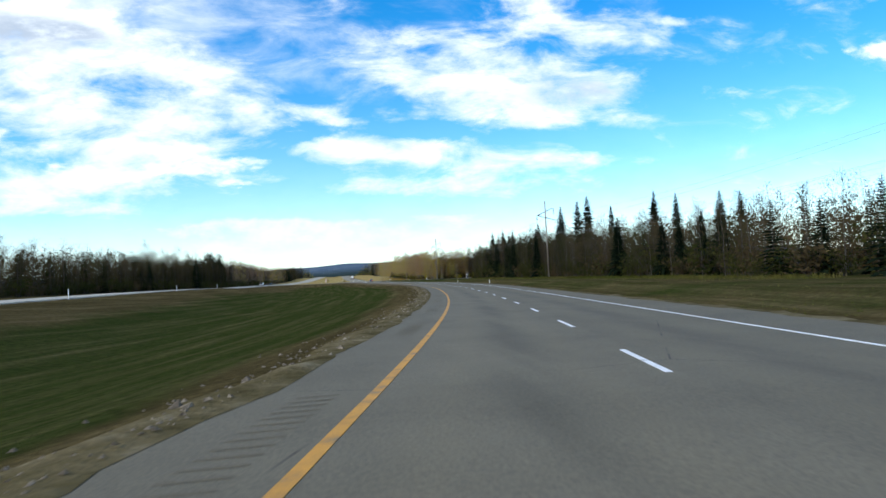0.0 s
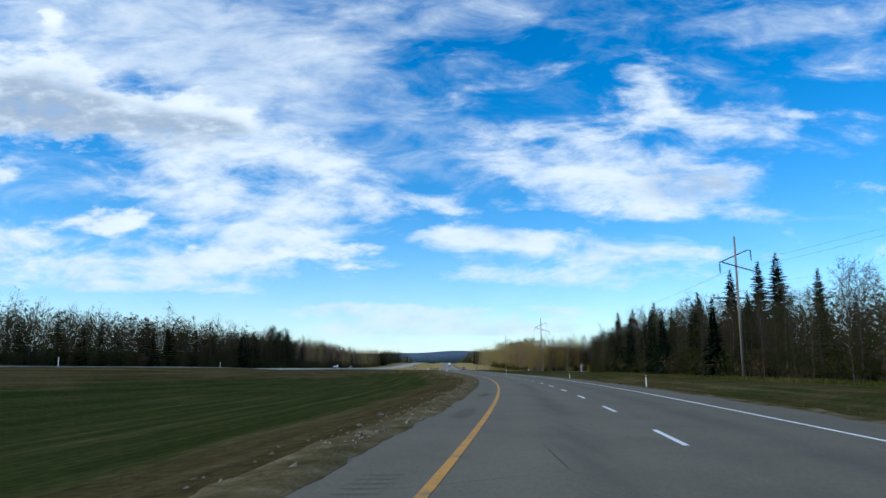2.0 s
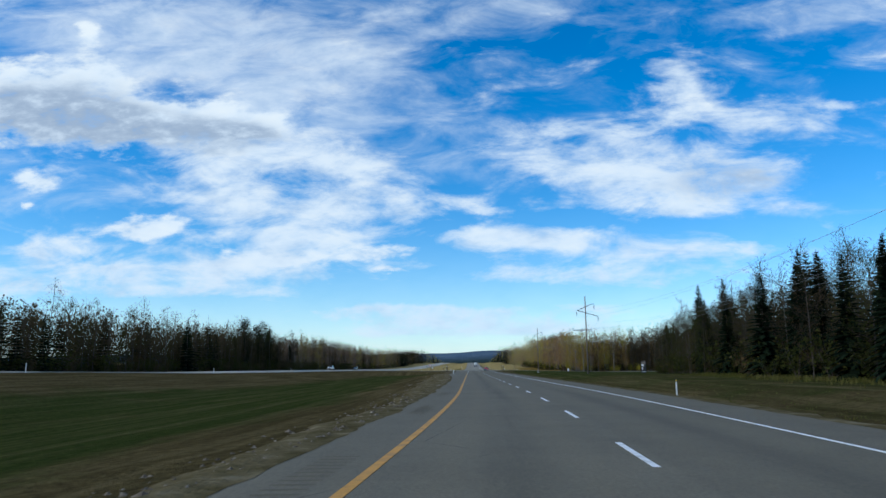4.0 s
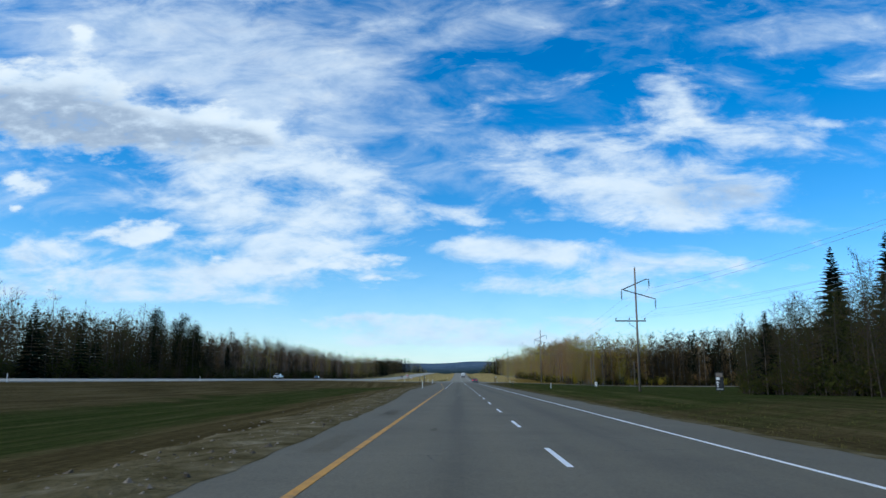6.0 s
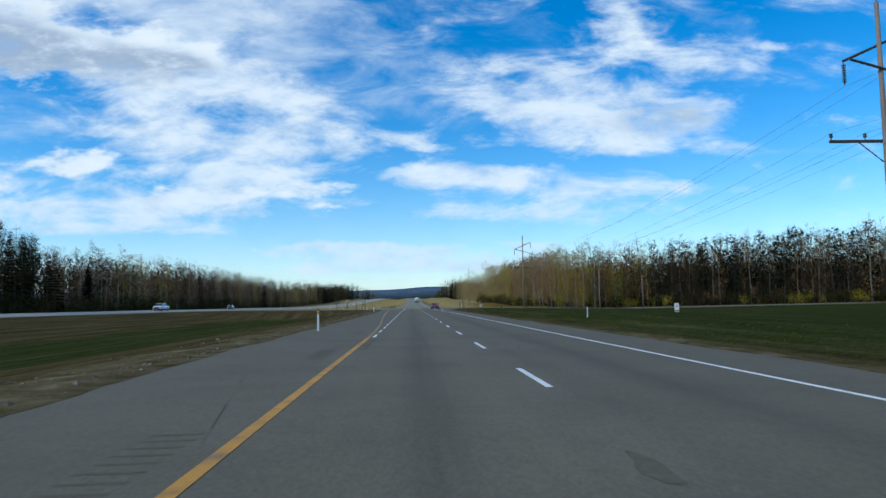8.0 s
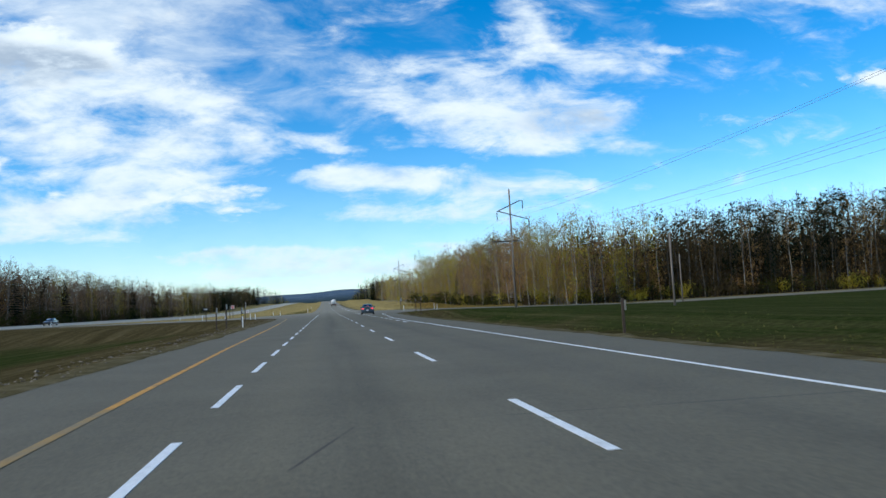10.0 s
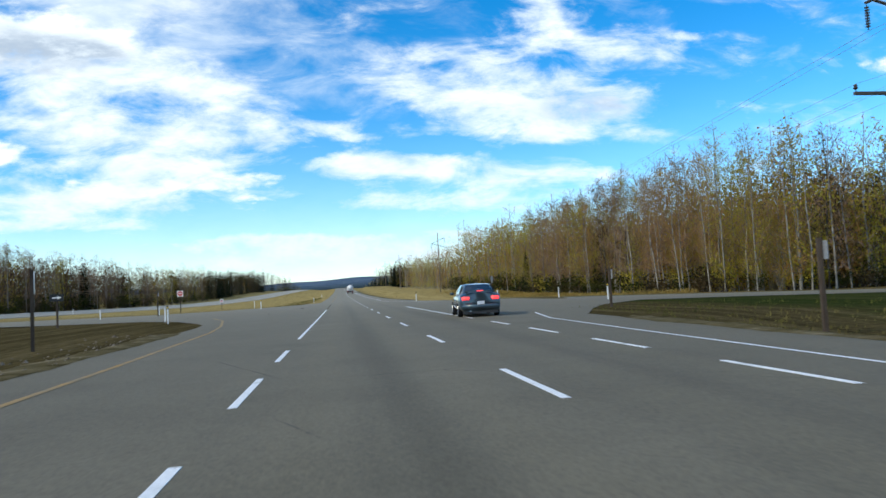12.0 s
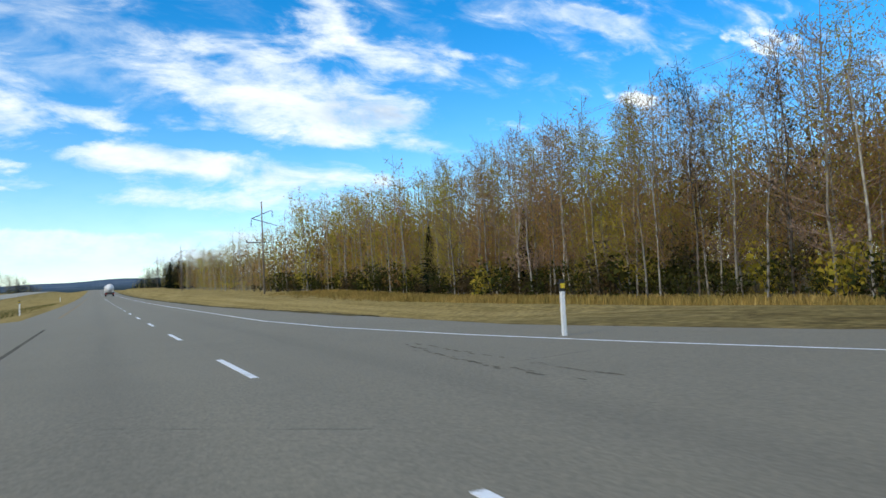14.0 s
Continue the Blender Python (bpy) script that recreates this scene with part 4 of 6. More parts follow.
def grow_spruce(height, seed, fine=True):
    """Whorls of drooping boughs, long below and short above, each a spine with hanging sprays."""
    rng = random.Random(seed)
    trunk, crown = Quads(), Quads()
    trunk.limb((0, 0, -0.3), (0, 0, height * 0.98), height * 0.011 + 0.03, 0.012, 6)
    z = height * 0.05
    gap = 0.40 if fine else 0.75
    while z < height * 0.985:
        f = z / height
        reach = (height * 0.225) * (1 - f) ** 0.85 * rng.uniform(0.85, 1.1) + 0.10
        count = (8 if fine else 5) if f < 0.85 else 5
        for i in range(count):
            a = 2 * pi * (i + rng.random() * 0.8) / count
            r = reach * rng.uniform(0.65, 1.12)
            out, side = Vector((cos(a), sin(a), 0)), Vector((-sin(a), cos(a), 0))
            droop = -0.42 * (1 - f) + 0.30 * f
            pieces = 4 if fine else 2
            base = Vector((0, 0, z + rng.uniform(-0.12, 0.12)))
            spine = [base + out * r * k / pieces + Vector((0, 0, droop * r * (k / pieces) ** 1.4 + 0.08 * r * sin(pi * k / pieces))) for k in range(pieces + 1)]
            for k in range(pieces):
                p, q = spine[k], spine[k + 1]
                w = r * 0.30 * (1 - (k + 0.5) / (pieces + 0.6)) + 0.06
                for s in (-1, 1):
                    hang = Vector((0, 0, -w * rng.uniform(0.25, 0.6)))
                    crown.face(p, q, q + side * s * w * rng.uniform(0.5, 0.9) + hang + out * w * 0.5, p + side * s * w * rng.uniform(0.8, 1.2) + hang + out * w * 0.35)
        z += gap * (1.1 - 0.5 * f) * rng.uniform(0.8, 1.2)
    crown.limb((0, 0, height * 0.93), (0, 0, height), 0.05, 0.01, 4)
    return trunk.arrays(), crown.arrays()


def grow_bush(height, seed, leaves, leaf_size=0.28, count=11):
    rng = random.Random(seed)
    stems, crown = Quads(), Quads()
    tips = []
    for i in range(count):
        a, r = rng.random() * 2 * pi, height * rng.uniform(0.1, 0.45)
        end = Vector((cos(a) * r, sin(a) * r, height * rng.uniform(0.5, 1.0)))
        stems.limb((cos(a) * 0.1, sin(a) * 0.1, -0.1), end, 0.025, 0.006, 3)
        tips += [end * f for f in (0.3, 0.45, 0.6, 0.75, 0.9, 1.0)]
    for i in range(leaves):
        leaf(crown, rng.choice(tips) + Vector((rng.gauss(0, 0.13), rng.gauss(0, 0.13), rng.gauss(0, 0.1))) * height, leaf_size * rng.uniform(0.6, 1.2), rng, 1, rng.random() < 0.25)
    return stems.arrays(), crown.arrays()


KINDS = {  # bark, crown materials, grown at full and at far detail
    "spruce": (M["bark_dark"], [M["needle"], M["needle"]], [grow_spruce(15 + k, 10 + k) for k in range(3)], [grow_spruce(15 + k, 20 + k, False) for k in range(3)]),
    "gold": (M["bark_pale"], [M["twig_pale"], M["leaf_gold"]], [grow_aspen(16 + k, 3700 - 400 * k, 30 + k, low=0.10, leaf_size=0.125, slim=0.3) for k in range(4)], [grow_aspen(16 + k, 900, 40 + k, False, 0.08, leaf_size=0.26, slim=0.4, loose=0.3) for k in range(4)]),
    "rust": (M["bark_pale"], [M["twig_pale"], M["leaf_rust"]], [grow_aspen(17 + k, 4000 - 400 * k, 50 + k, low=0.22, leaf_size=0.115, slim=0.45) for k in range(4)], [grow_aspen(17 + k, 850, 60 + k, False, 0.10, leaf_size=0.24, slim=0.55, loose=0.3) for k in range(4)]),
    "dull": (M["bark_grey"], [M["twig"], M["leaf_dull"]], [grow_aspen(16 + k, 1900, 54 + k, low=0.08, leaf_size=0.19, slim=0.8) for k in range(3)], [grow_aspen(16 + k, 850, 64 + k, False, 0.06, leaf_size=0.30, slim=0.8, loose=0.3) for k in range(3)]),
    "birch": (M["bark_pale"], [M["twig_pale"], M["twig_pale"]], [grow_aspen(16 + k, 1100, 170 + k, low=0.15, leaf_size=0.24, slim=1.0) for k in range(3)], [grow_aspen(16 + k, 560, 180 + k, False, 0.12, leaf_size=0.38, slim=1.0, loose=0.3) for k in range(3)]),
    "pine": (M["bark_dark"], [M["twig"], M["needle"]], [grow_aspen(18 + k, 2600, 190 + k, low=0.32, spread=0.13, leaf_size=0.27, slim=0.3, loose=0.35) for k in range(3)], [grow_aspen(18 + k, 700, 196 + k, False, 0.3, 0.13, 0.4, slim=0.3) for k in range(2)]),
    "bare": (M["bark_grey"], [M["twig"], M["leaf_dull"]], [grow_aspen(16 + k, 1100, 70 + k, low=0.15, leaf_size=0.26, slim=1.0) for k in range(4)], [grow_aspen(16 + k, 600, 80 + k, False, 0.12, leaf_size=0.40, slim=1.0, loose=0.3) for k in range(4)]),
    "green": (M["bark_dark"], [M["twig"], M["leaf_green"]], [grow_aspen(15 + k, 3200, 90 + k, low=0.05, spread=0.18, leaf_size=0.18, slim=0.4, loose=0.35) for k in range(3)], [grow_aspen(15 + k, 760, 100 + k, False, 0.05, 0.19, 0.33, slim=0.65, loose=0.35) for k in range(3)]),
}
LABELS = {
    "spruce": ("dark green spruce with drooping boughs at the wood's edge", "spruce tree"),
    "gold": ("slim pale aspen with yellow green autumn leaves", "aspen tree"),
    "rust": ("tall pale aspen with sparse rust brown leaves", "aspen tree"),
    "dull": ("brown withered aspen keeping part of its leaves", "aspen tree"),
    "birch": ("bare pale barked birch with fine pinkish twigs", "birch tree"),
    "pine": ("tall dark pine with a bare lower trunk", "pine tree"),
    "bare": ("bare grey aspen with fine leafless twigs", "aspen tree"),
    "green": ("dull green poplar still in thick leaf", "poplar tree"),
}
NAMES = {"spruce": "spruce_tree", "gold": "aspen_tree", "rust": "aspen_tree", "dull": "aspen_tree", "birch": "birch_tree", "pine": "pine_tree", "bare": "bare_aspen_tree", "green": "poplar_tree"}
MESHES = {kind: [(quad_mesh("trunk", *t, [bark]), quad_mesh("crown", *c, leaves)) for t, c in full] for kind, (bark, leaves, full, far) in KINDS.items()}
HEIGHTS = {kind: [float(t[0][:, 2].max()) for t, c in full] for kind, (bark, leaves, full, far) in KINDS.items()}


def plant(kind, x, y, height, rng):
    """One tree as a thing of its own."""
    k = rng.randrange(len(MESHES[kind]))
    s = height / HEIGHTS[kind][k]
    tree = thing(NAMES[kind], (x, y, ground_z(x, y)), *LABELS[kind], "roadside trees", rng.uniform(0, 360))
    tree.scale = (s * rng.uniform(0.92, 1.12),) * 2 + (s,)
    child("trunk", MESHES[kind][k][0], tree)
    child("crown", MESHES[kind][k][1], tree)


def scatter(name, label, rows, grown, mats, trunks=True):
    """Many far trees or bushes joined into one object."""
    vs, qs, ss, at = [], [], [], 0
    for kind, x, y, z, scale, wide, turn, pick in rows:
        forms = grown[kind]
        c, s = cos(turn), sin(turn)
        for shift, (v, q, sl) in enumerate(forms[pick % len(forms)]):
            keep = 1 + (y > (640 if x > 0 else 680)) + (y > 950)   # fewer twigs and leaves far off
            q, sl = q[::keep], sl[::keep]
            w = v * np.array([scale * wide, scale * wide, scale], dtype=np.float32)
            w = np.stack([w[:, 0] * c - w[:, 1] * s + x, w[:, 0] * s + w[:, 1] * c + y, w[:, 2] + z], 1)
            vs.append(w.astype(np.float32))
            qs.append(np.where(q < 0, -1, q + at))
            base = mats[kind]
            ss.append(np.full(len(q), base[0], dtype=np.int32) if shift == 0 else np.where(sl == 0, base[1], base[2]).astype(np.int32))
            at += len(v)
    slots = [M[k] for k in ("bark_dark", "bark_grey", "twig", "needle", "leaf_gold", "leaf_rust", "leaf_green", "leaf_dull", "bark_pale", "twig_pale")]
    return tagged(new(name, quad_mesh(name, np.concatenate(vs), np.concatenate(qs), np.concatenate(ss), slots)), label, "woods", kind="stuff")


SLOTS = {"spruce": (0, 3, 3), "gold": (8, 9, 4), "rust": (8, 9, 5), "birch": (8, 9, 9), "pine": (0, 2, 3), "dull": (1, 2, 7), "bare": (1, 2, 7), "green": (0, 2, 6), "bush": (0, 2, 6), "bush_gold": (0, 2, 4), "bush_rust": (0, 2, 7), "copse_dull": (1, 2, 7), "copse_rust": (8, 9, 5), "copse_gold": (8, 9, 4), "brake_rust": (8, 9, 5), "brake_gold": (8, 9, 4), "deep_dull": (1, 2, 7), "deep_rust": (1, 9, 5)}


def pick_kind(side, y, rng):
    # darker kinds up to about y 440 also stand in for cloud shade
    if side > 0:
        shares = {"bare": 20, "dull": 30, "green": 26, "spruce": 24} if y < 262 else {"dull": 38, "bare": 12, "green": 36, "spruce": 8, "pine": 6} if y < 440 else {"dull": 4, "rust": 52, "birch": 6, "gold": 38} if y < 535 else {"gold": 50, "rust": 38, "birch": 12}
    else:
        shares = {"green": 40, "bare": 24, "spruce": 14, "dull": 22} if y < 425 else {"birch": 48, "bare": 26, "dull": 10, "spruce": 8, "gold": 8} if y < 680 else {"gold": 34, "rust": 30, "birch": 16, "green": 12, "spruce": 8} if y < 760 else {"green": 50, "spruce": 26, "dull": 24}
    return rng.choices(list(shares), list(shares.values()))[0]


def plant_woods():
    rng = random.Random(5)
    far_rows, count = {1: [], -1: []}, {}
    fixed = [("spruce", 49.7, 284.3, 18.6), ("spruce", 47.3, 292.0, 18.5), ("bare", 42.3, 292.5, 13.2), ("spruce", 43.4, 303.4, 11.6), ("spruce", 41.7, 210.5, 15.4), ("spruce", 52.2, 220.2, 19.4), ("spruce", 56.2, 216.2, 20.0), ("spruce", 57.5, 211.3, 20.8),
             ("spruce", 63.3, 207.3, 17.2), ("spruce", 52.4, 157.2, 16.2), ("spruce", 70.0, 180.7, 17.6), ("spruce", 80.5, 168.4, 16.4), ("spruce", 37.0, 197.0, 13.0), ("spruce", 36.0, 176.0, 12.0), ("spruce", 33.5, 99.0, 11.5), ("spruce", 38.0, 226.0, 14.6),
             ("spruce", 45.6, 545.0, 10.4), ("spruce", 43.0, 566.0, 10), ("gold", 46.5, 540.0, 19.6), *[("pine", -77.5 - 2.2 * (k % 3), 386 + 4.6 * k, 18.5 - 0.35 * k + 1.2 * (k % 2)) for k in range(9)], ("spruce", -76, 438, 12), ("pine", -77, 447, 14.5)]
    fixed += [(("dull", "green", "bare")[k % 3], 35.5 + 2.5 * (k % 3), 224 + 3.1 * k, 10.5 + (k % 4) * 0.5) for k in range(13)]
    for kind, x, y, h in fixed:
        plant(kind, x, y, h, rng)
    for side, edge, y0, y1 in ((1, wood_right_x, 30, 1360), (-1, wood_left_x, 100, 1300)):
        for depth in range(4 if side > 0 else 3):
            y = y0 + rng.random() * 3
            while y < y1:
                y += rng.uniform(1.7, 3.6) * (1.0 if y < 620 else 1.6 if y < 900 else 3.4) * (1.0 if depth < 2 else 1.35)
                if depth == 3 and not 478 < y < 620:
                    continue
                d = depth * 3.2 + rng.uniform(-1.6, 1.8)
                x = edge(y) + side * d
                if side > 0 and 432 < y < 477 and x < 130:
                    continue
                kind = pick_kind(side, y, rng) if y < (820 if side > 0 else 1000) else rng.choice(["spruce", "dull", "gold", "gold"] if side < 0 else ["spruce", "spruce", "dull", "gold"])
                tall = wood_tall_right(y) if side > 0 else wood_tall_left(y)
                h = tall * rng.uniform(*((0.70, 1.08) if side < 0 and y < 425 else (0.84, 1.04))) * (0.88 if kind in ("green", "spruce") else 1.0) * (1 + 0.08 * noise.noise((y * 0.03, side, 0)))
                near = (side > 0 and depth < (1 if y < 140 else 2 if y < 215 else 1 if y < 400 else 3 if y < 540 else 2) and (80 < y < 240 or 478 < y < 570)) or (side > 0 and depth == 0 and 240 < y < 350)
                if near and count.get((kind, side), 0) < 90:
                    count[kind, side] = count.get((kind, side), 0) + 1
                    plant(kind, x, y, h, rng)
                else:
                    far_rows[side].append((kind, x, y, ground_z(x, y), h / (KINDS[kind][3][0][0][0][:, 2].max() + 1), rng.uniform(0.9, 1.25), rng.random() * 6.3, rng.randrange(12)))
    for depth in range(5):   # the wood along the far side of the side road
        x = 54.0
        while x < 186:
            x += rng.uniform(1.6, 3.2)
            y = 481 + depth * 3.2 + rng.uniform(-1.5, 1.5) + 0.02 * x
            kind, h = rng.choice(["rust", "rust", "dull", "dull", "gold", "gold"] if x < 75 else ["dull", "dull", "bare", "dull", "rust", "pine"]), (20.0 + 0.085 * max(0.0, min(x, 145) - 72)) * rng.uniform(0.82, 1.04)
            far_rows[1].append((kind, x, y, ground_z(x, y), h / 17.5, rng.uniform(1.0, 1.3), rng.random() * 6.3, rng.randrange(12)))
    far = {kind: KINDS[kind][3] for kind in KINDS}
    scatter("woods_right", "mixed autumn wood of aspen and spruce beyond the ditch", far_rows[1], far, SLOTS)
    scatter("woods_left", "mixed bare and evergreen wood beyond the far carriageway", far_rows[-1], far, SLOTS)
    bushes = {"bush": [grow_bush(3.2, 200 + k, 220, 0.30) for k in range(3)], "bush_gold": [grow_bush(2.8, 210 + k, 290, 0.25) for k in range(3)], "bush_rust": [grow_bush(2.6, 220 + k, 280, 0.25) for k in range(3)]}
    rows = []
    for side, edge, y0, y1 in ((1, wood_right_x, 60, 660), (-1, wood_left_x, 110, 760)):
        for depth in range(2):
            y = y0
            while y < y1:
                y += rng.uniform(1.9, 3.8) * (1 if y < 600 else 1.6)
                x = edge(y) + side * (depth * 3.6 + rng.uniform(-2.0, 1.0))
                if side > 0 and 430 < y < 480 and x < 130:
                    continue
                gold = side > 0 and y > 450
                kind = rng.choices(["bush", "bush_gold", "bush_rust"], [6, 1.5, 3] if gold else [7, 0, 3])[0]
                rows.append((kind, x, y, ground_z(x, y), rng.uniform(0.6, 1.7), rng.uniform(0.9, 1.4), rng.random() * 6.3, rng.randrange(9)))
    for x in np.arange(52, 150, 1.5):
        rows.append((rng.choice(["bush", "bush_gold", "bush_rust"]), x, 479.5 + rng.uniform(-0.8, 2.5) + 0.02 * x, ground_z(x, 480), rng.uniform(0.7, 1.5), rng.uniform(0.9, 1.4), rng.random() * 6.3, rng.randrange(9)))
    bushes |= {kind: [grow_bush(13.5, seed + k, 1800, 0.20, 24) for k in range(2)] for kind, seed in (("brake_rust", 310), ("brake_gold", 320))}
    bushes |= {kind: [grow_bush(13.5, seed + k, 760, 0.36, 18) for k in range(3)] for kind, seed in (("copse_dull", 270), ("copse_rust", 280), ("copse_gold", 290))}
    stands = [(x, 491 + rng.uniform(-3, 12), ["brake_rust", "brake_rust", "brake_gold"] if x < 74 else ["copse_dull"], 1.08) for x in np.arange(55, 150, 1.6)]   # close stands further in
    stands += [(wood_right_x(y) + rng.uniform(8, 13), y, ["copse_dull"], 0.92) for y in np.arange(262, 366, 1.6)]
    stands += [(wood_right_x(y) + rng.uniform(8, 14), y, ["copse_gold", "copse_rust", "copse_rust"] if y > 570 else ["brake_rust", "brake_gold"], 1.05) for y in np.arange(482, 640, 2.0)]
    stands += [(wood_right_x(y) + rng.uniform(6, 11), y, ["copse_dull"], 0.058 * wood_tall_right(y)) for y in np.arange(60, 262, 2.2)]
    stands += [(wood_left_x(y) - rng.uniform(4, 10), y, ["copse_dull", "copse_dull", "copse_rust"] if y > 425 else ["copse_dull"], 0.060 * wood_tall_left(y)) for y in np.arange(120, 900, 3.4)]
    stands += [(wood_right_x(y) + rng.uniform(5, 10), y, ["brake_rust", "brake_gold"], 1.0) for y in np.arange(481, 600, 1.7)]
    stands += [(wood_right_x(y) + rng.uniform(13, 22), y, ["deep_rust", "copse_gold"], 1.05) for y in np.arange(481, 640, 1.8)]
    stands += [(x, 487 + rng.uniform(-2, 4), ["brake_rust", "copse_dull", "brake_rust"] if x < 74 else ["copse_dull"], 1.05) for x in np.arange(50, 110, 1.6)]
    stands += [(x, 500 + rng.uniform(-4, 8), ["copse_rust", "copse_dull"] if x < 74 else ["deep_dull"], 1.1) for x in np.arange(50, 150, 1.5)]
    stands += [(wood_right_x(y) + rng.uniform(24, 32), y, ["deep_rust"], 0.95) for y in np.arange(484, 620, 1.6)]
    bushes |= {kind: [grow_bush(13.5, seed + k, 330, 0.8, 10) for k in range(3)] for kind, seed in (("deep_dull", 340), ("deep_rust", 350))}
    stands += [(x, 505 + rng.uniform(0, 14), ["deep_dull"], 1.15) for x in np.arange(58, 186, 1.3)]
    stands += [(wood_left_x(y) - rng.uniform(9, 17), y, ["deep_dull"], 0.062 * wood_tall_left(y)) for y in np.arange(105, 960, 1.7)]
    stands += [(wood_right_x(y) + rng.uniform(7, 14), y, ["deep_rust", "deep_dull"], 0.062 * wood_tall_right(y)) for y in np.arange(590, 960, 2.0)]
    stands += [(wood_right_x(y) + rng.uniform(12, 18), y, ["deep_dull"], 0.060 * wood_tall_right(y)) for y in np.arange(60, 350, 1.7)]
    stands += [(x, 484 + 0.02 * x + rng.uniform(8, 20), ["copse_dull", "copse_rust"], 1.1) for x in np.arange(150, 186, 1.8)]
    for x, y, kinds, scale in stands:
        rows.append((rng.choice(kinds), x, y, ground_z(x, y), scale * rng.uniform(0.85, 1.0), rng.uniform(0.55, 0.75), rng.random() * 6.3, rng.randrange(9)))
    scatter("undergrowth", "dense willow and poplar scrub under the trees", rows, bushes, SLOTS)


plant_woods()


def build_grass():
    """Standing blades and dry tall grass on the verges, denser close to the pavement."""
    rng = random.Random(8)
    for name, label, mat, spots, size in (
        ("verge_grass", "short mixed grass tufts along the median and ditches", M["blade"], 9000, (0.05, 0.14)),
        ("tall_dry_grass", "tall dry golden grass below the wood", M["reed"], 8000, (0.3, 0.7)),
        ("ditch_grass", "rough brownish green grass in the ditch by the spruces", M["blade"], 5000, (0.2, 0.45)),
    ):
        g = Quads()
        for i in range(spots):
            if name == "verge_grass":
                y = rng.uniform(2, 440) if rng.random() < 0.75 else rng.uniform(505, 620)
                if y > 440:
                    x = across(left_lane_edge(y), y) - 2.2 - abs(rng.gauss(0, 4.5))
                else:
                    x = across(right_lane_edge(y), y) + 1.4 + abs(rng.gauss(0, 4.5))
            else:
                y = rng.uniform(484, 600) if name == "tall_dry_grass" else rng.uniform(60, 250)
                x = wood_right_x(y) - 1.0 - abs(rng.gauss(0, 5.0 if y > 400 else 2.5))
                if x < across(right_lane_edge(y), y) + 2.2:
                    continue
            z = ground_z(x, y) - 0.02
            for j in range(3):
                a, h, w = rng.random() * 6.3, rng.uniform(*size), rng.uniform(0.012, 0.03) * (1 if size[0] < 0.3 else 1.8)
                px, py = x + rng.gauss(0, 0.12), y + rng.gauss(0, 0.12)
                tilt = h * rng.uniform(0.1, 0.5)
                tip = Vector((px + cos(a) * tilt, py + sin(a) * tilt, z + h))
                e = Vector((-sin(a), cos(a), 0)) * w
                b = Vector((px, py, z))
                g.face(b - e, b + e, tip + e * 0.25, tip - e * 0.25)
        v, q, s = g.arrays()
        tagged(new(name, quad_mesh(name, v, q, s, [mat])), label, "grass", kind="stuff")
    clods = Quads()
    for i in range(6500):
        y = rng.uniform(0, 300) if i % 4 else rng.uniform(300, 436)
        x = across(left_lane_edge(y), y) + 0.1 - abs(rng.gauss(0, 0.7 + 0.9 * ease(170, 215, y)))
        r = rng.uniform(0.012, 0.05) * (2.4 if rng.random() < 0.10 else 1.0)
        z = max(ground_z(x, y) + 0.03, rise(y) - 0.02 - 0.05 * max(0.0, across(left_lane_edge(y), y) - x)) + 0.012
        ring = [Vector((x + cos(a * 1.2566) * r * rng.uniform(0.7, 1.4), y + sin(a * 1.2566) * r * rng.uniform(0.7, 1.4), z - 0.01)) for a in range(5)]
        tip = Vector((x + rng.gauss(0, r * 0.3), y + rng.gauss(0, r * 0.3), z + r * rng.uniform(0.4, 0.8)))
        for a in range(5):
            clods.tri(ring[a], ring[(a + 1) % 5], tip)
    v, q, s = clods.arrays()
    tagged(new("dirt_clods", quad_mesh("dirt_clods", v, q, s, [M["clod"]])), "loose clods of dirt beside the pavement", "dirt", kind="stuff")


build_grass()

# ---- power line


def ring_profile(bm, centre, rows, sides=10):
    """Turned shape from rows of (height, radius) about an upright axis."""
    loops = []
    for z, r in rows:
        loops.append([bm.verts.new((centre[0] + r * cos(2 * pi * i / sides), centre[1] + r * sin(2 * pi * i / sides), centre[2] + z)) for i in range(sides)])
    for a, b in zip(loops, loops[1:]):
        for i in range(sides):
            bm.faces.new((a[i], a[(i + 1) % sides], b[(i + 1) % sides], b[i]))
    bm.faces.new(loops[0][::-1])
    bm.faces.new(loops[-1])
    return bm


TOP = 17.2
HANG = [(-1.95, TOP - 3.3), (1.95, TOP - 1.7), (2.75, TOP - 4.55)]   # where the upper strings hang, across and up
PINS = [-2.85, -1.0, 1.15]


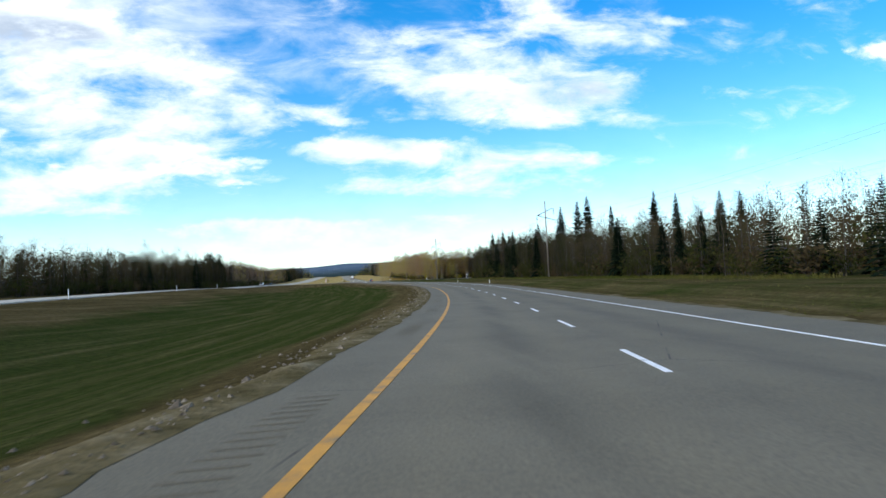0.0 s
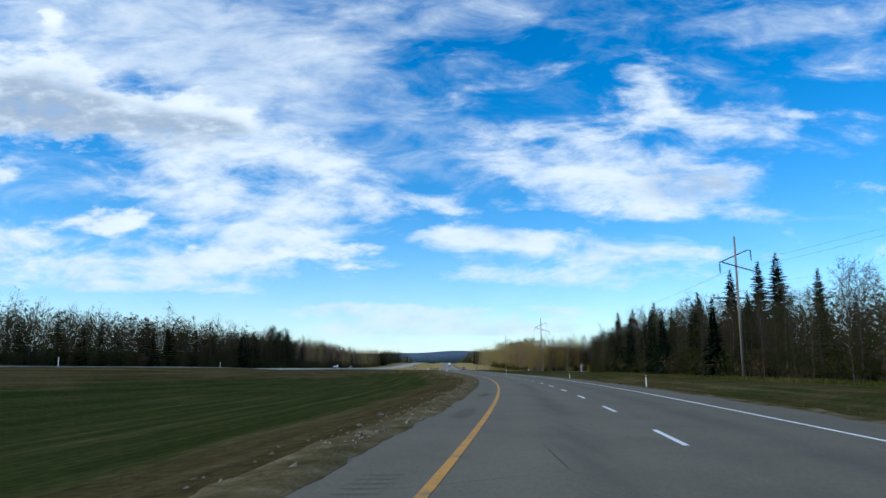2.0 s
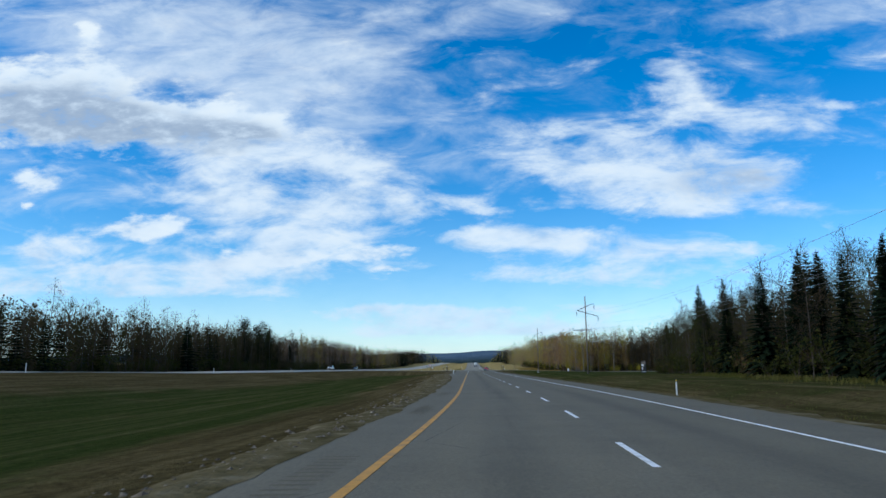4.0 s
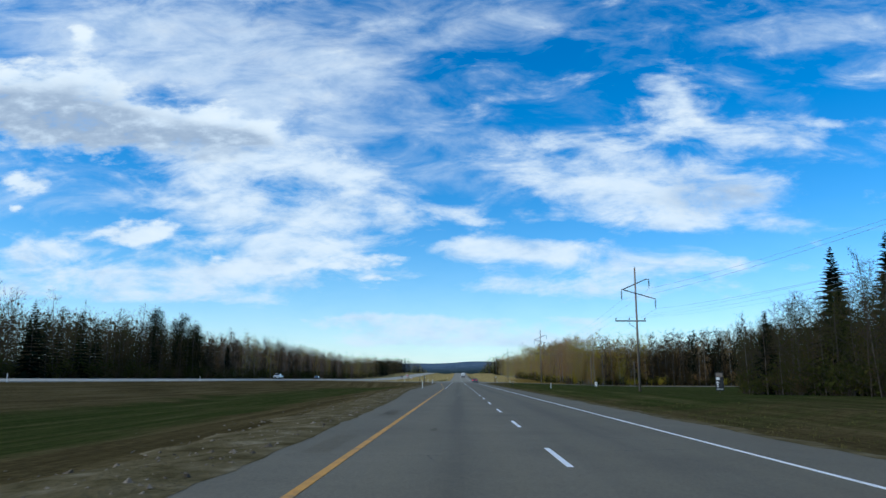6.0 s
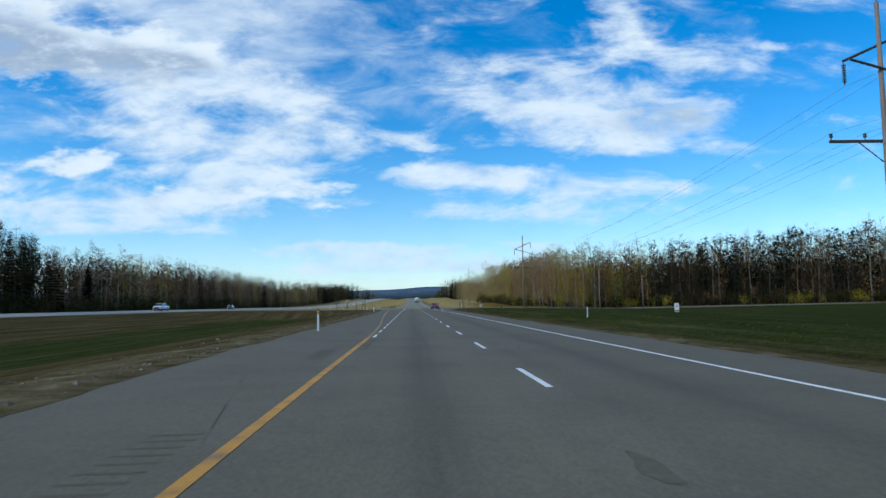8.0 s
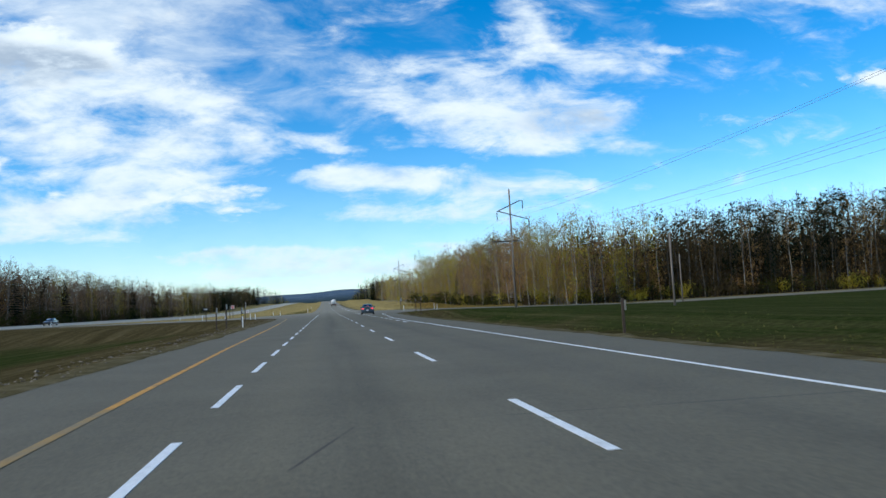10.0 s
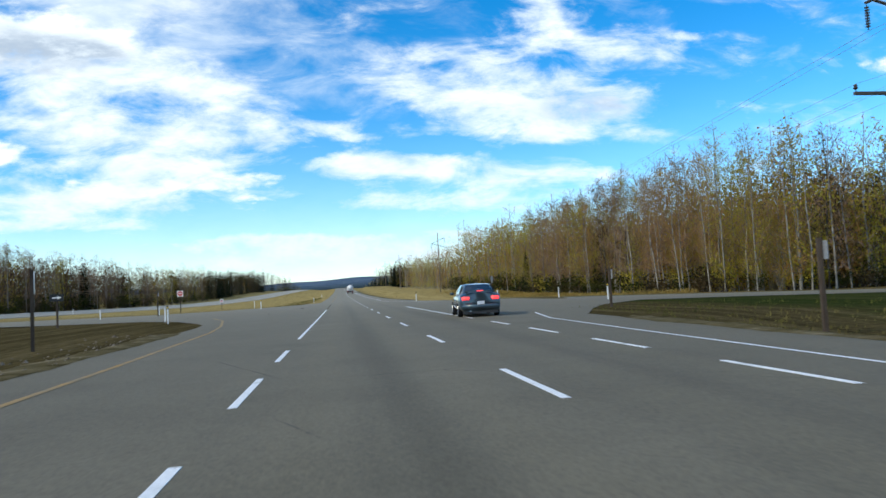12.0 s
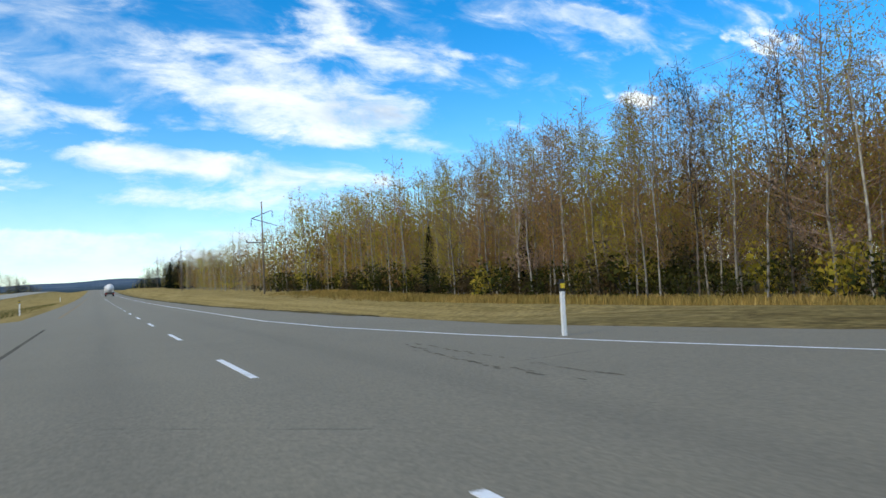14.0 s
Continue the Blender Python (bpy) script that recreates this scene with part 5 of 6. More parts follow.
def power_pole(x, y):
    z = ground_z(x, y)
    pole = thing("power_pole", (x, y, z), "tall weathered wooden power pole with three crossarms", "power pole", "roadside power poles")
    bm = bmesh.new()
    tube(bm, (0, 0, -0.6), (0, 0, TOP), 0.175, 0.11, 12)
    part("pole_shaft", bm, M["pole"], pole, smooth=True)
    for a, b in (((-1.95, 0.16, TOP - 3.2), (1.55, 0.16, TOP - 1.66)), ((-1.75, -0.16, TOP - 3.2), (2.75, -0.16, TOP - 4.5))):
        bm = bmesh.new()
        tube(bm, a, b, 0.075, 0.065, 8)
        part("upper_crossarm", bm, M["arm"], pole)
    bm = bmesh.new()
    tube(bm, (1.5, 0.16, TOP - 1.66), (2.02, 0.16, TOP - 1.68), 0.06, 0.05, 8)
    part("arm_end", bm, M["arm"], pole)
    bm = bmesh.new()
    box(bm, -2.95, 1.3, 0.12, 0.24, TOP - 7.62, TOP - 7.46, 0.015)
    part("lower_crossarm", bm, M["arm"], pole)
    bm = bmesh.new()
    tube(bm, (-1.35, 0.18, TOP - 7.6), (-0.1, 0.14, TOP - 8.65), 0.035, 0.035, 6)
    part("brace", bm, M["arm"], pole)
    for hx, hz in HANG:
        bm = bmesh.new()
        rows = [(0, 0.02)]
        for k in range(8):
            rows += [(-0.10 - k * 0.13, 0.025), (-0.12 - k * 0.13, 0.10), (-0.16 - k * 0.13, 0.115), (-0.17 - k * 0.13, 0.03)]
        rows += [(-1.22, 0.02)]
        ring_profile(bm, (hx, 0.12, hz), rows, 9)
        part("insulator_string", bm, M["insulator"], pole, "string of dark porcelain discs", True)
    for px in PINS:
        bm = bmesh.new()
        ring_profile(bm, (px, 0.18, TOP - 7.46), [(0, 0.025), (0.12, 0.025), (0.13, 0.09), (0.2, 0.11), (0.22, 0.06), (0.26, 0.09), (0.33, 0.085), (0.36, 0.04)], 9)
        part("pin_insulator", bm, M["insulator"], pole, smooth=True)
    bm = bmesh.new()
    tube(bm, (0, 0, TOP - 0.02), (0, 0, TOP + 0.12), 0.03, 0.02, 6)
    part("pole_cap", bm, M["arm"], pole)
    return (x, y, z)


POLES = [power_pole(*p) for p in ((22.0, 20.0), (28.6, 161.8), (25.3, 302.6), (26.9, 434.2), (28.2, 607.0), (29.6, 760.0), (31.0, 895.0), (32.0, 1030.0))]


def overhead_wire(a, b, offset, height, radius=0.009):
    curve = bpy.data.curves.new("overhead_wire", "CURVE")
    curve.dimensions, curve.bevel_depth, curve.bevel_resolution = "3D", radius, 1
    line = curve.splines.new("POLY")
    line.points.add(20)
    for i, p in enumerate(line.points):
        f = i / 20
        sag = 2.4 * 4 * f * (1 - f)
        p.co = (a[0] + (b[0] - a[0]) * f + offset, a[1] + (b[1] - a[1]) * f, a[2] + (b[2] - a[2]) * f + height - sag, 1)
    curve.materials.append(M["wire"])
    tagged(new("overhead_wire", curve), "thin sagging overhead power cable between two poles", "power cable", "overhead cables")


for a, b in zip(POLES[:6], POLES[1:7]):
    for hx, hz in HANG:
        overhead_wire(a, b, hx, hz - 1.26)
    for px in PINS:
        overhead_wire(a, b, px, TOP - 7.10, 0.007)


# ---- posts and signs


def marker_post(x, y, tall=1.15, banded=True):
    post = thing("delineator_post", (x, y, ground_z(x, y)), "slim white plastic marker post with a black and yellow top" if banded else "slim plain white plastic marker post", "marker post", "delineator posts")
    bm = bmesh.new()
    box(bm, -0.05, 0.05, -0.025, 0.025, -0.2, tall, 0.012)
    part("post_body", bm, M["post_white"], post)
    if banded:
        bm = bmesh.new()
        box(bm, -0.055, 0.055, -0.03, 0.03, tall - 0.22, tall + 0.02, 0.01)
        part("black_band", bm, M["black"], post, "black top band")
        bm = bmesh.new()
        box(bm, -0.05, 0.05, -0.034, 0.034, tall - 0.16, tall - 0.05, 0.008)
        part("reflector", bm, M["band"], post, "yellow reflector")
    return post


for x, y in ((-4.6, 303), (-6.4, 391.7), (-11.3, 452.8), (-10.0, 495), (-5.2, 540), (7.5, 129.6), (13.8, 194), (18.2, 452.2), (8.35, 486), (14.8, 472.2)):
    marker_post(x, y)
for x, y in ((17.4, 336), (-12.5, 457.2), (-12.6, 510.5), (-23.8, 479.3), (-21.3, 492), (-34.5, 513), (20.6, 471.1), (-6.3, 640)):
    marker_post(x, y, 1.0, False)
for y in range(90, 620, 66):
    marker_post(far_road_x(y) + FAR_HALF + 0.9, y, 1.1, False)


def sign_post(x, y, tall, label, category="road sign", turn=0.0, wide=0.11):
    sign = thing("road_sign", (x, y, ground_z(x, y)), label, category, "junction signs", turn)
    bm = bmesh.new()
    box(bm, -wide / 2, wide / 2, -wide / 2, wide / 2, -0.4, tall, 0.012)
    part("sign_post", bm, M["post_wood"], sign)
    return sign


def panel(sign, w, h, z, mat, name, y=-0.075, x=0.0, label="", bevel=0.02):
    bm = bmesh.new()
    box(bm, x - w / 2, x + w / 2, y - 0.006, y + 0.006, z - h / 2, z + h / 2)
    if bevel:
        side = [e for e in bm.edges if abs(e.verts[0].co.y - e.verts[1].co.y) > 0.001]
        bmesh.ops.bevel(bm, geom=side, offset=bevel, segments=3, affect="EDGES")
    return part(name, bm, mat, sign, label)


def arrow(sign, w, h, z, mat, y, flip=1):
    bm = bmesh.new()
    pts = [(-0.45, -0.12), (0.1, -0.12), (0.1, -0.36), (0.48, 0.0), (0.1, 0.36), (0.1, 0.12), (-0.45, 0.12)]
    verts = [bm.verts.new((px * w * flip, y, z + pz * h)) for px, pz in pts]
    face = bm.faces.new(verts if flip > 0 else verts[::-1])
    made = bmesh.ops.extrude_face_region(bm, geom=[face])
    for v in made["geom"]:
        if isinstance(v, bmesh.types.BMVert):
            v.co.y -= 0.004
    part("arrow", bm, mat, sign, "white arrow")


s = sign_post(-10.4, 430.2, 2.75, "dark wooden post with a sign board seen edge on", turn=109)
panel(s, 0.6, 0.75, 2.3, M["sign_back"], "sign_plate")
s = sign_post(-19.6, 457.2, 2.35, "black one way sign with a white arrow on a dark post")
panel(s, 0.92, 0.5, 2.1, M["sign_black"], "sign_plate")
arrow(s, 0.66, 0.34, 2.1, M["sign_white"], -0.083)
s = sign_post(-20.8, 501.0, 2.7, "white square sign with a red ring and bar")
panel(s, 0.75, 0.75, 2.45, M["sign_white"], "sign_plate")
bm = bmesh.new()
bmesh.ops.create_cone(bm, cap_ends=True, segments=28, radius1=0.31, radius2=0.31, depth=0.006, matrix=Matrix.Translation((0, -0.085, 2.45)) @ pose(0, 0, 0, 90))
part("red_disc", bm, M["sign_red"], s)
panel(s, 0.44, 0.11, 2.45, M["sign_white"], "white_bar", -0.093, bevel=0)
s = sign_post(-21.4, 537.0, 2.8, "small pale sign on a slim post across the junction", wide=0.07)
panel(s, 0.6, 0.6, 2.5, M["sign_white"], "sign_plate")
panel(s, 0.4, 0.1, 2.6, M["sign_black"], "dark_bar", -0.084, bevel=0)
panel(s, 0.4, 0.16, 2.42, M["sign_red"], "red_bar", -0.084, bevel=0)
s = sign_post(-19.0, 482.0, 2.6, "dark wooden sign post turned side on", turn=100)
panel(s, 0.6, 0.5, 2.3, M["sign_back"], "sign_plate")
s = sign_post(14.3, 472.4, 2.35, "grey back of an octagonal stop sign on a wooden post", turn=-122)
bm = bmesh.new()
bmesh.ops.create_cone(bm, cap_ends=True, segments=8, radius1=0.36, radius2=0.36, depth=0.008, matrix=Matrix.Translation((0, 0.075, 2.0)) @ pose(0, 0, 0, 90) @ pose(0, 0, 0, 0, 0, 22.5))
part("sign_plate", bm, M["sign_back"], s, "bare aluminium octagon")
for x, y, h in ((12.9, 438.2, 1.9), (11.3, 420.5, 2.3), (12.6, 364, 1.7), (-9.0, 402, 2.3), (-10.6, 407, 2.2), (-9.8, 421, 2.1)):
    s = sign_post(x, y, h, "dark wooden sign post with its narrow edge showing", turn=85)
    panel(s, 0.45, 0.45, h - 0.3, M["sign_back"], "sign_plate")
s = sign_post(40.3, 314, 3.1, "tall dark information board with pale panels by the wood", turn=-20, wide=0.09)
panel(s, 1.15, 2.75, 1.75, M["sign_black"], "backing_board", -0.06)
panel(s, 0.95, 0.55, 2.75, M["pole"], "upper_panel", -0.075)
panel(s, 0.5, 0.4, 2.2, M["sign_white"], "white_panel", -0.075, -0.22, bevel=0)
for k in range(3):
    panel(s, 0.34 - 0.05 * k, 0.22, 1.65 - 0.3 * k, M["sign_white"], "white_bar", -0.075, -0.28, bevel=0)
panel(s, 0.98, 0.16, 0.62, M["sign_back"], "white_bar", -0.075, bevel=0)
s = sign_post(25.0, 332.5, 1.1, "small white board with a dark band low in the field", turn=-15, wide=0.06)
panel(s, 0.42, 0.8, 0.72, M["sign_white"], "board", -0.045)
panel(s, 0.36, 0.1, 0.42, M["sign_black"], "dark_band", -0.055, bevel=0)
panel(s, 0.2, 0.16, 0.85, M["sign_back"], "grey_mark", -0.055, bevel=0)
for k, (x, y) in enumerate(((38.3, 409), (60, 448))):
    p = thing("utility_post", (x, y, ground_z(x, y)), "short grey wooden utility post in the field", "utility post")
    bm = bmesh.new()
    tube(bm, (0, 0, -0.4), (0, 0, 8.2), 0.13, 0.1, 10)
    part("post_shaft", bm, M["pole"], p, smooth=True)
    bm = bmesh.new()
    box(bm, -0.4, 0.4, 0.1, 0.17, 7.6, 7.72, 0.01)
    part("small_crossarm", bm, M["arm"], p)


# ---- vehicles


def loft(bm, sections):
    """Joins rows of half outlines (x, z), each at its y, mirrored about x = 0."""
    loops = []
    for y, pts in sections:
        ring = [(x, z) for x, z in pts] + [(-x, z) for x, z in reversed(pts)]
        loops.append([bm.verts.new((x, y, z)) for x, z in ring])
    n = len(loops[0])
    for a, b in zip(loops, loops[1:]):
        for i in range(n):
            bm.faces.new((a[i], a[(i + 1) % n], b[(i + 1) % n], b[i]))
    bm.faces.new(loops[0])
    bm.faces.new(loops[-1][::-1])
    bmesh.ops.recalc_face_normals(bm, faces=bm.faces)
    return bm


def plate(bm, corners, thick=0.012):
    """A thin panel on four corners, thickened outwards."""
    vs = [bm.verts.new(c) for c in corners]
    f = bm.faces.new(vs)
    f.normal_update()
    n = f.normal.copy()
    made = bmesh.ops.extrude_face_region(bm, geom=[f])
    for v in made["geom"]:
        if isinstance(v, bmesh.types.BMVert):
            v.co += n * thick
    bmesh.ops.recalc_face_normals(bm, faces=bm.faces)
    return bm


def wheel(parent, x, y, r, w):
    bm = bmesh.new()
    side = 1 if x > 0 else -1
    prof = [(r * 0.62, -w / 2), (r * 0.93, -w / 2), (r, -w * 0.36), (r, w * 0.36), (r * 0.93, w / 2), (r * 0.62, w / 2)]
    loops = [[bm.verts.new((x + p, y + q * cos(2 * pi * i / 24), r + q * sin(2 * pi * i / 24))) for i in range(24)] for q, p in prof]
    for a, b in zip(loops, loops[1:] + loops[:1]):
        for i in range(24):
            bm.faces.new((a[i], a[(i + 1) % 24], b[(i + 1) % 24], b[i]))
    bmesh.ops.recalc_face_normals(bm, faces=bm.faces)
    tyre = part("wheel", bm, M["rubber"], parent, "black tyre", True)
    bm = bmesh.new()
    bmesh.ops.create_cone(bm, cap_ends=True, segments=24, radius1=r * 0.63, radius2=r * 0.63, depth=w * 0.7, matrix=Matrix.Translation((x, y, r)) @ pose(0, 0, 0, 0, 90, 0))
    for i in range(5):
        a = 2 * pi * i / 5
        c = Vector((x + side * w * 0.40, y, r))
        tube(bm, c + Vector((0, cos(a), sin(a))) * r * 0.08, c + Vector((0, cos(a), sin(a))) * r * 0.58, r * 0.12, r * 0.09, 6)
    part("rim", bm, M["rim"], tyre, "five spoked alloy rim")


def sedan(x, y, turn=0.0):
    """Mid-size saloon seen mostly from behind; rear bumper at y = 0, nose at y = 4.7."""
    car = thing("sedan_car", (x, y, rise(y) + 0.02), "dark blue four door saloon with its brake lamps lit", "car", turn=turn)
    low = 0.24
    def row(w, shoulder, deck):
        return [(0.0, low), (w * 0.86, low), (w * 0.97, low + 0.14), (w, 0.52), (w * 0.985, shoulder - 0.06), (w * 0.93, shoulder), (w * 0.62, deck), (0.0, deck + 0.012)]
    bm = loft(bmesh.new(), [(0.0, row(0.78, 0.70, 0.72)), (0.10, row(0.86, 0.90, 0.94)), (0.30, row(0.885, 0.96, 1.03)), (1.0, row(0.90, 0.95, 1.02)), (1.9, row(0.905, 0.93, 0.96)), (3.0, row(0.90, 0.90, 0.94)),
                             (3.7, row(0.885, 0.84, 0.89)), (4.35, row(0.82, 0.74, 0.78)), (4.62, row(0.70, 0.58, 0.62)), (4.70, row(0.58, 0.48, 0.52))])
    part("body", bm, M["paint_blue"], car, "dark blue painted body", True)
    def cab(w, z0, wt, z1):
        return [(0.0, z0), (w, z0), (w * 0.99, z0 + 0.04), (wt + (w - wt) * 0.25, z1 - 0.12), (wt, z1 - 0.03), (wt * 0.75, z1), (0.0, z1 + 0.015)]
    bm = loft(bmesh.new(), [(0.42, cab(0.70, 0.96, 0.62, 1.02)), (1.12, cab(0.80, 0.94, 0.56, 1.37)), (1.5, cab(0.82, 0.93, 0.585, 1.425)), (2.3, cab(0.82, 0.92, 0.59, 1.42)), (2.75, cab(0.80, 0.91, 0.56, 1.35)), (3.55, cab(0.70, 0.90, 0.60, 0.94))])
    part("cabin", bm, M["paint_blue"], car, smooth=True)
    bm = plate(bmesh.new(), [(-0.60, 0.52, 1.055), (0.60, 0.52, 1.055), (0.51, 1.08, 1.365), (-0.51, 1.08, 1.365)], 0.014)
    part("rear_window", bm, M["glass"], car, "tinted rear window")
    bm = plate(bmesh.new(), [(0.62, 3.45, 0.985), (-0.62, 3.45, 0.985), (-0.53, 2.80, 1.355), (0.53, 2.80, 1.355)], 0.014)
    part("windscreen", bm, M["glass"], car, "tinted windscreen")
    for s in (-1, 1):
        for pts in ([(0.815, 1.02, 0.99), (0.833, 1.90, 0.985), (0.645, 1.90, 1.385), (0.635, 1.30, 1.365)], [(0.833, 1.98, 0.985), (0.80, 3.02, 0.975), (0.63, 2.62, 1.35), (0.645, 1.98, 1.385)]):
            ring = [(s * px, py, pz) for px, py, pz in pts]
            bm = plate(bmesh.new(), ring if s > 0 else ring[::-1], 0.010)
            part("side_window", bm, M["glass"], car, "tinted side window")
        bm = bmesh.new()
        box(bm, min(s * 0.46, s * 0.80), max(s * 0.46, s * 0.80), -0.005, 0.16, 0.70, 0.87, 0.035)
        part("tail_lamp", bm, M["brake"], car, "lit red brake lamp", True)
        bm = bmesh.new()
        box(bm, min(s * 0.86, s * 1.06), max(s * 0.86, s * 1.06), 2.86, 3.0, 0.95, 1.08, 0.03)
        part("door_mirror", bm, M["paint_blue"], car, smooth=True)
        bm = bmesh.new()
        box(bm, min(s * 0.90, s * 0.918), max(s * 0.90, s * 0.918), 1.1, 3.4, 0.50, 0.56, 0.006)
        part("side_moulding", bm, M["trim"], car)
        bm = bmesh.new()
        box(bm, min(s * 0.45, s * 0.74), max(s * 0.45, s * 0.74), 4.48, 4.64, 0.56, 0.68, 0.03)
        part("headlamp", bm, M["lamp"], car)
        wheel(car, s * 0.80, 0.98, 0.315, 0.2)
        wheel(car, s * 0.80, 3.70, 0.315, 0.2)
    bm = bmesh.new()
    box(bm, -0.80, 0.80, -0.06, 0.22, 0.30, 0.60, 0.06)
    part("rear_bumper", bm, M["paint_blue"], car, smooth=True)
    bm = bmesh.new()
    box(bm, -0.64, 0.64, 0.10, 0.30, 1.09, 1.125, 0.012)
    box(bm, -0.58, -0.52, 0.18, 0.28, 1.0, 1.10)
    box(bm, 0.52, 0.58, 0.18, 0.28, 1.0, 1.10)
    part("spoiler", bm, M["paint_blue"], car)
    bm = bmesh.new()
    box(bm, -0.14, 0.14, 0.085, 0.11, 1.093, 1.122)
    part("high_brake_lamp", bm, M["brake"], car, "lit red lamp strip")
    bm = bmesh.new()
    box(bm, -0.155, 0.155, -0.072, -0.05, 0.52, 0.67, 0.006)
    part("number_plate", bm, M["plate"], car, "pale blank number plate")
    bm = bmesh.new()
    box(bm, -0.72, 0.72, 0.0, 4.4, 0.16, 0.27)
    part("underbody", bm, M["trim"], car)
    bm = bmesh.new()
    tube(bm, (-0.45, -0.05, 0.26), (-0.45, 0.3, 0.26), 0.03, 0.03, 8)
    part("exhaust_pipe", bm, M["chrome"], car)
    return car


def pickup(x, y, turn):
    car = thing("pickup_truck", (x, y, rise(y) + far_road_lift(y) + 0.11), "white crew cab pickup truck on the far carriageway", "pickup truck", turn=turn)
    def row(w, top):
        return [(0.0, 0.45), (w * 0.9, 0.45), (w, 0.62), (w, top - 0.12), (w * 0.95, top), (0.0, top + 0.01)]
    bm = loft(bmesh.new(), [(0.0, row(0.92, 1.12)), (0.05, row(0.97, 1.15)), (2.0, row(0.98, 1.15)), (4.2, row(0.98, 1.13)), (5.4, row(0.95, 1.10)), (5.7, row(0.86, 0.98))])
    part("body", bm, M["paint_white"], car, "white painted body", True)
    def cab(w, z0, wt, z1):
        return [(0.0, z0), (w, z0), (w * 0.98, z0 + 0.05), (wt + 0.03, z1 - 0.08), (wt, z1 - 0.02), (0.0, z1)]
    bm = loft(bmesh.new(), [(2.0, cab(0.92, 1.12, 0.72, 1.80)), (2.1, cab(0.93, 1.12, 0.74, 1.85)), (3.7, cab(0.93, 1.12, 0.74, 1.85)), (4.55, cab(0.90, 1.10, 0.80, 1.16))])
    part("cab", bm, M["paint_white"], car, smooth=True)
    bm = bmesh.new()
    box(bm, -0.80, 0.80, 0.12, 1.9, 1.14, 1.17)
    part("load_bed", bm, M["trim"], car)
    for s in (-1, 1):
        for pts in ([(0.935, 2.25, 1.22), (0.935, 3.05, 1.22), (0.775, 3.05, 1.76), (0.775, 2.30, 1.76)], [(0.935, 3.12, 1.22), (0.92, 4.2, 1.20), (0.775, 3.72, 1.74), (0.775, 3.12, 1.76)]):
            ring = [(s * a, b, c) for a, b, c in pts]
            part("side_window", plate(bmesh.new(), ring if s > 0 else ring[::-1], 0.01), M["glass"], car)
        bm = bmesh.new()
        box(bm, min(s * 0.6, s * 0.9), max(s * 0.6, s * 0.9), 5.58, 5.74, 0.82, 1.0, 0.03)
        part("headlamp", bm, M["lamp"], car)
        wheel(car, s * 0.86, 1.05, 0.40, 0.26)
        wheel(car, s * 0.86, 4.75, 0.40, 0.26)
    part("windscreen", plate(bmesh.new(), [(0.80, 4.48, 1.20), (-0.80, 4.48, 1.20), (-0.70, 3.78, 1.80), (0.70, 3.78, 1.80)], 0.014), M["glass"], car)
    bm = bmesh.new()
    box(bm, -0.55, 0.55, 5.66, 5.76, 0.66, 0.96, 0.03)
    part("grille", bm, M["trim"], car)
    bm = bmesh.new()
    box(bm, -0.9, 0.9, 5.62, 5.84, 0.46, 0.64, 0.05)
    part("front_bumper", bm, M["chrome"], car)


def far_car(x, y, turn):
    car = thing("oncoming_car", (x, y, rise(y) + far_road_lift(y) + 0.11), "small black car on the far carriageway", "car", turn=turn)
    def row(w, t):
        return [(0.0, 0.25), (w, 0.28), (w, t - 0.08), (w * 0.92, t), (0.0, t + 0.02)]
    bm = loft(bmesh.new(), [(0, row(0.8, 0.8)), (0.3, row(0.88, 0.95)), (3.2, row(0.88, 0.92)), (4.3, row(0.75, 0.70))])
    part("body", bm, M["paint_dark"], car, smooth=True)
    bm = loft(bmesh.new(), [(0.3, row(0.7, 1.0)), (0.9, row(0.62, 1.42)), (2.2, row(0.62, 1.43)), (3.1, row(0.7, 0.98))])
    part("cabin", bm, M["glass"], car, smooth=True)
    for s in (-1, 1):
        wheel(car, s * 0.79, 0.85, 0.31, 0.2)
        wheel(car, s * 0.79, 3.45, 0.31, 0.2)
        bm = bmesh.new()
        box(bm, min(s * 0.45, s * 0.7), max(s * 0.45, s * 0.7), 4.1, 4.3, 0.58, 0.7, 0.03)
        part("headlamp", bm, M["lamp"], car)


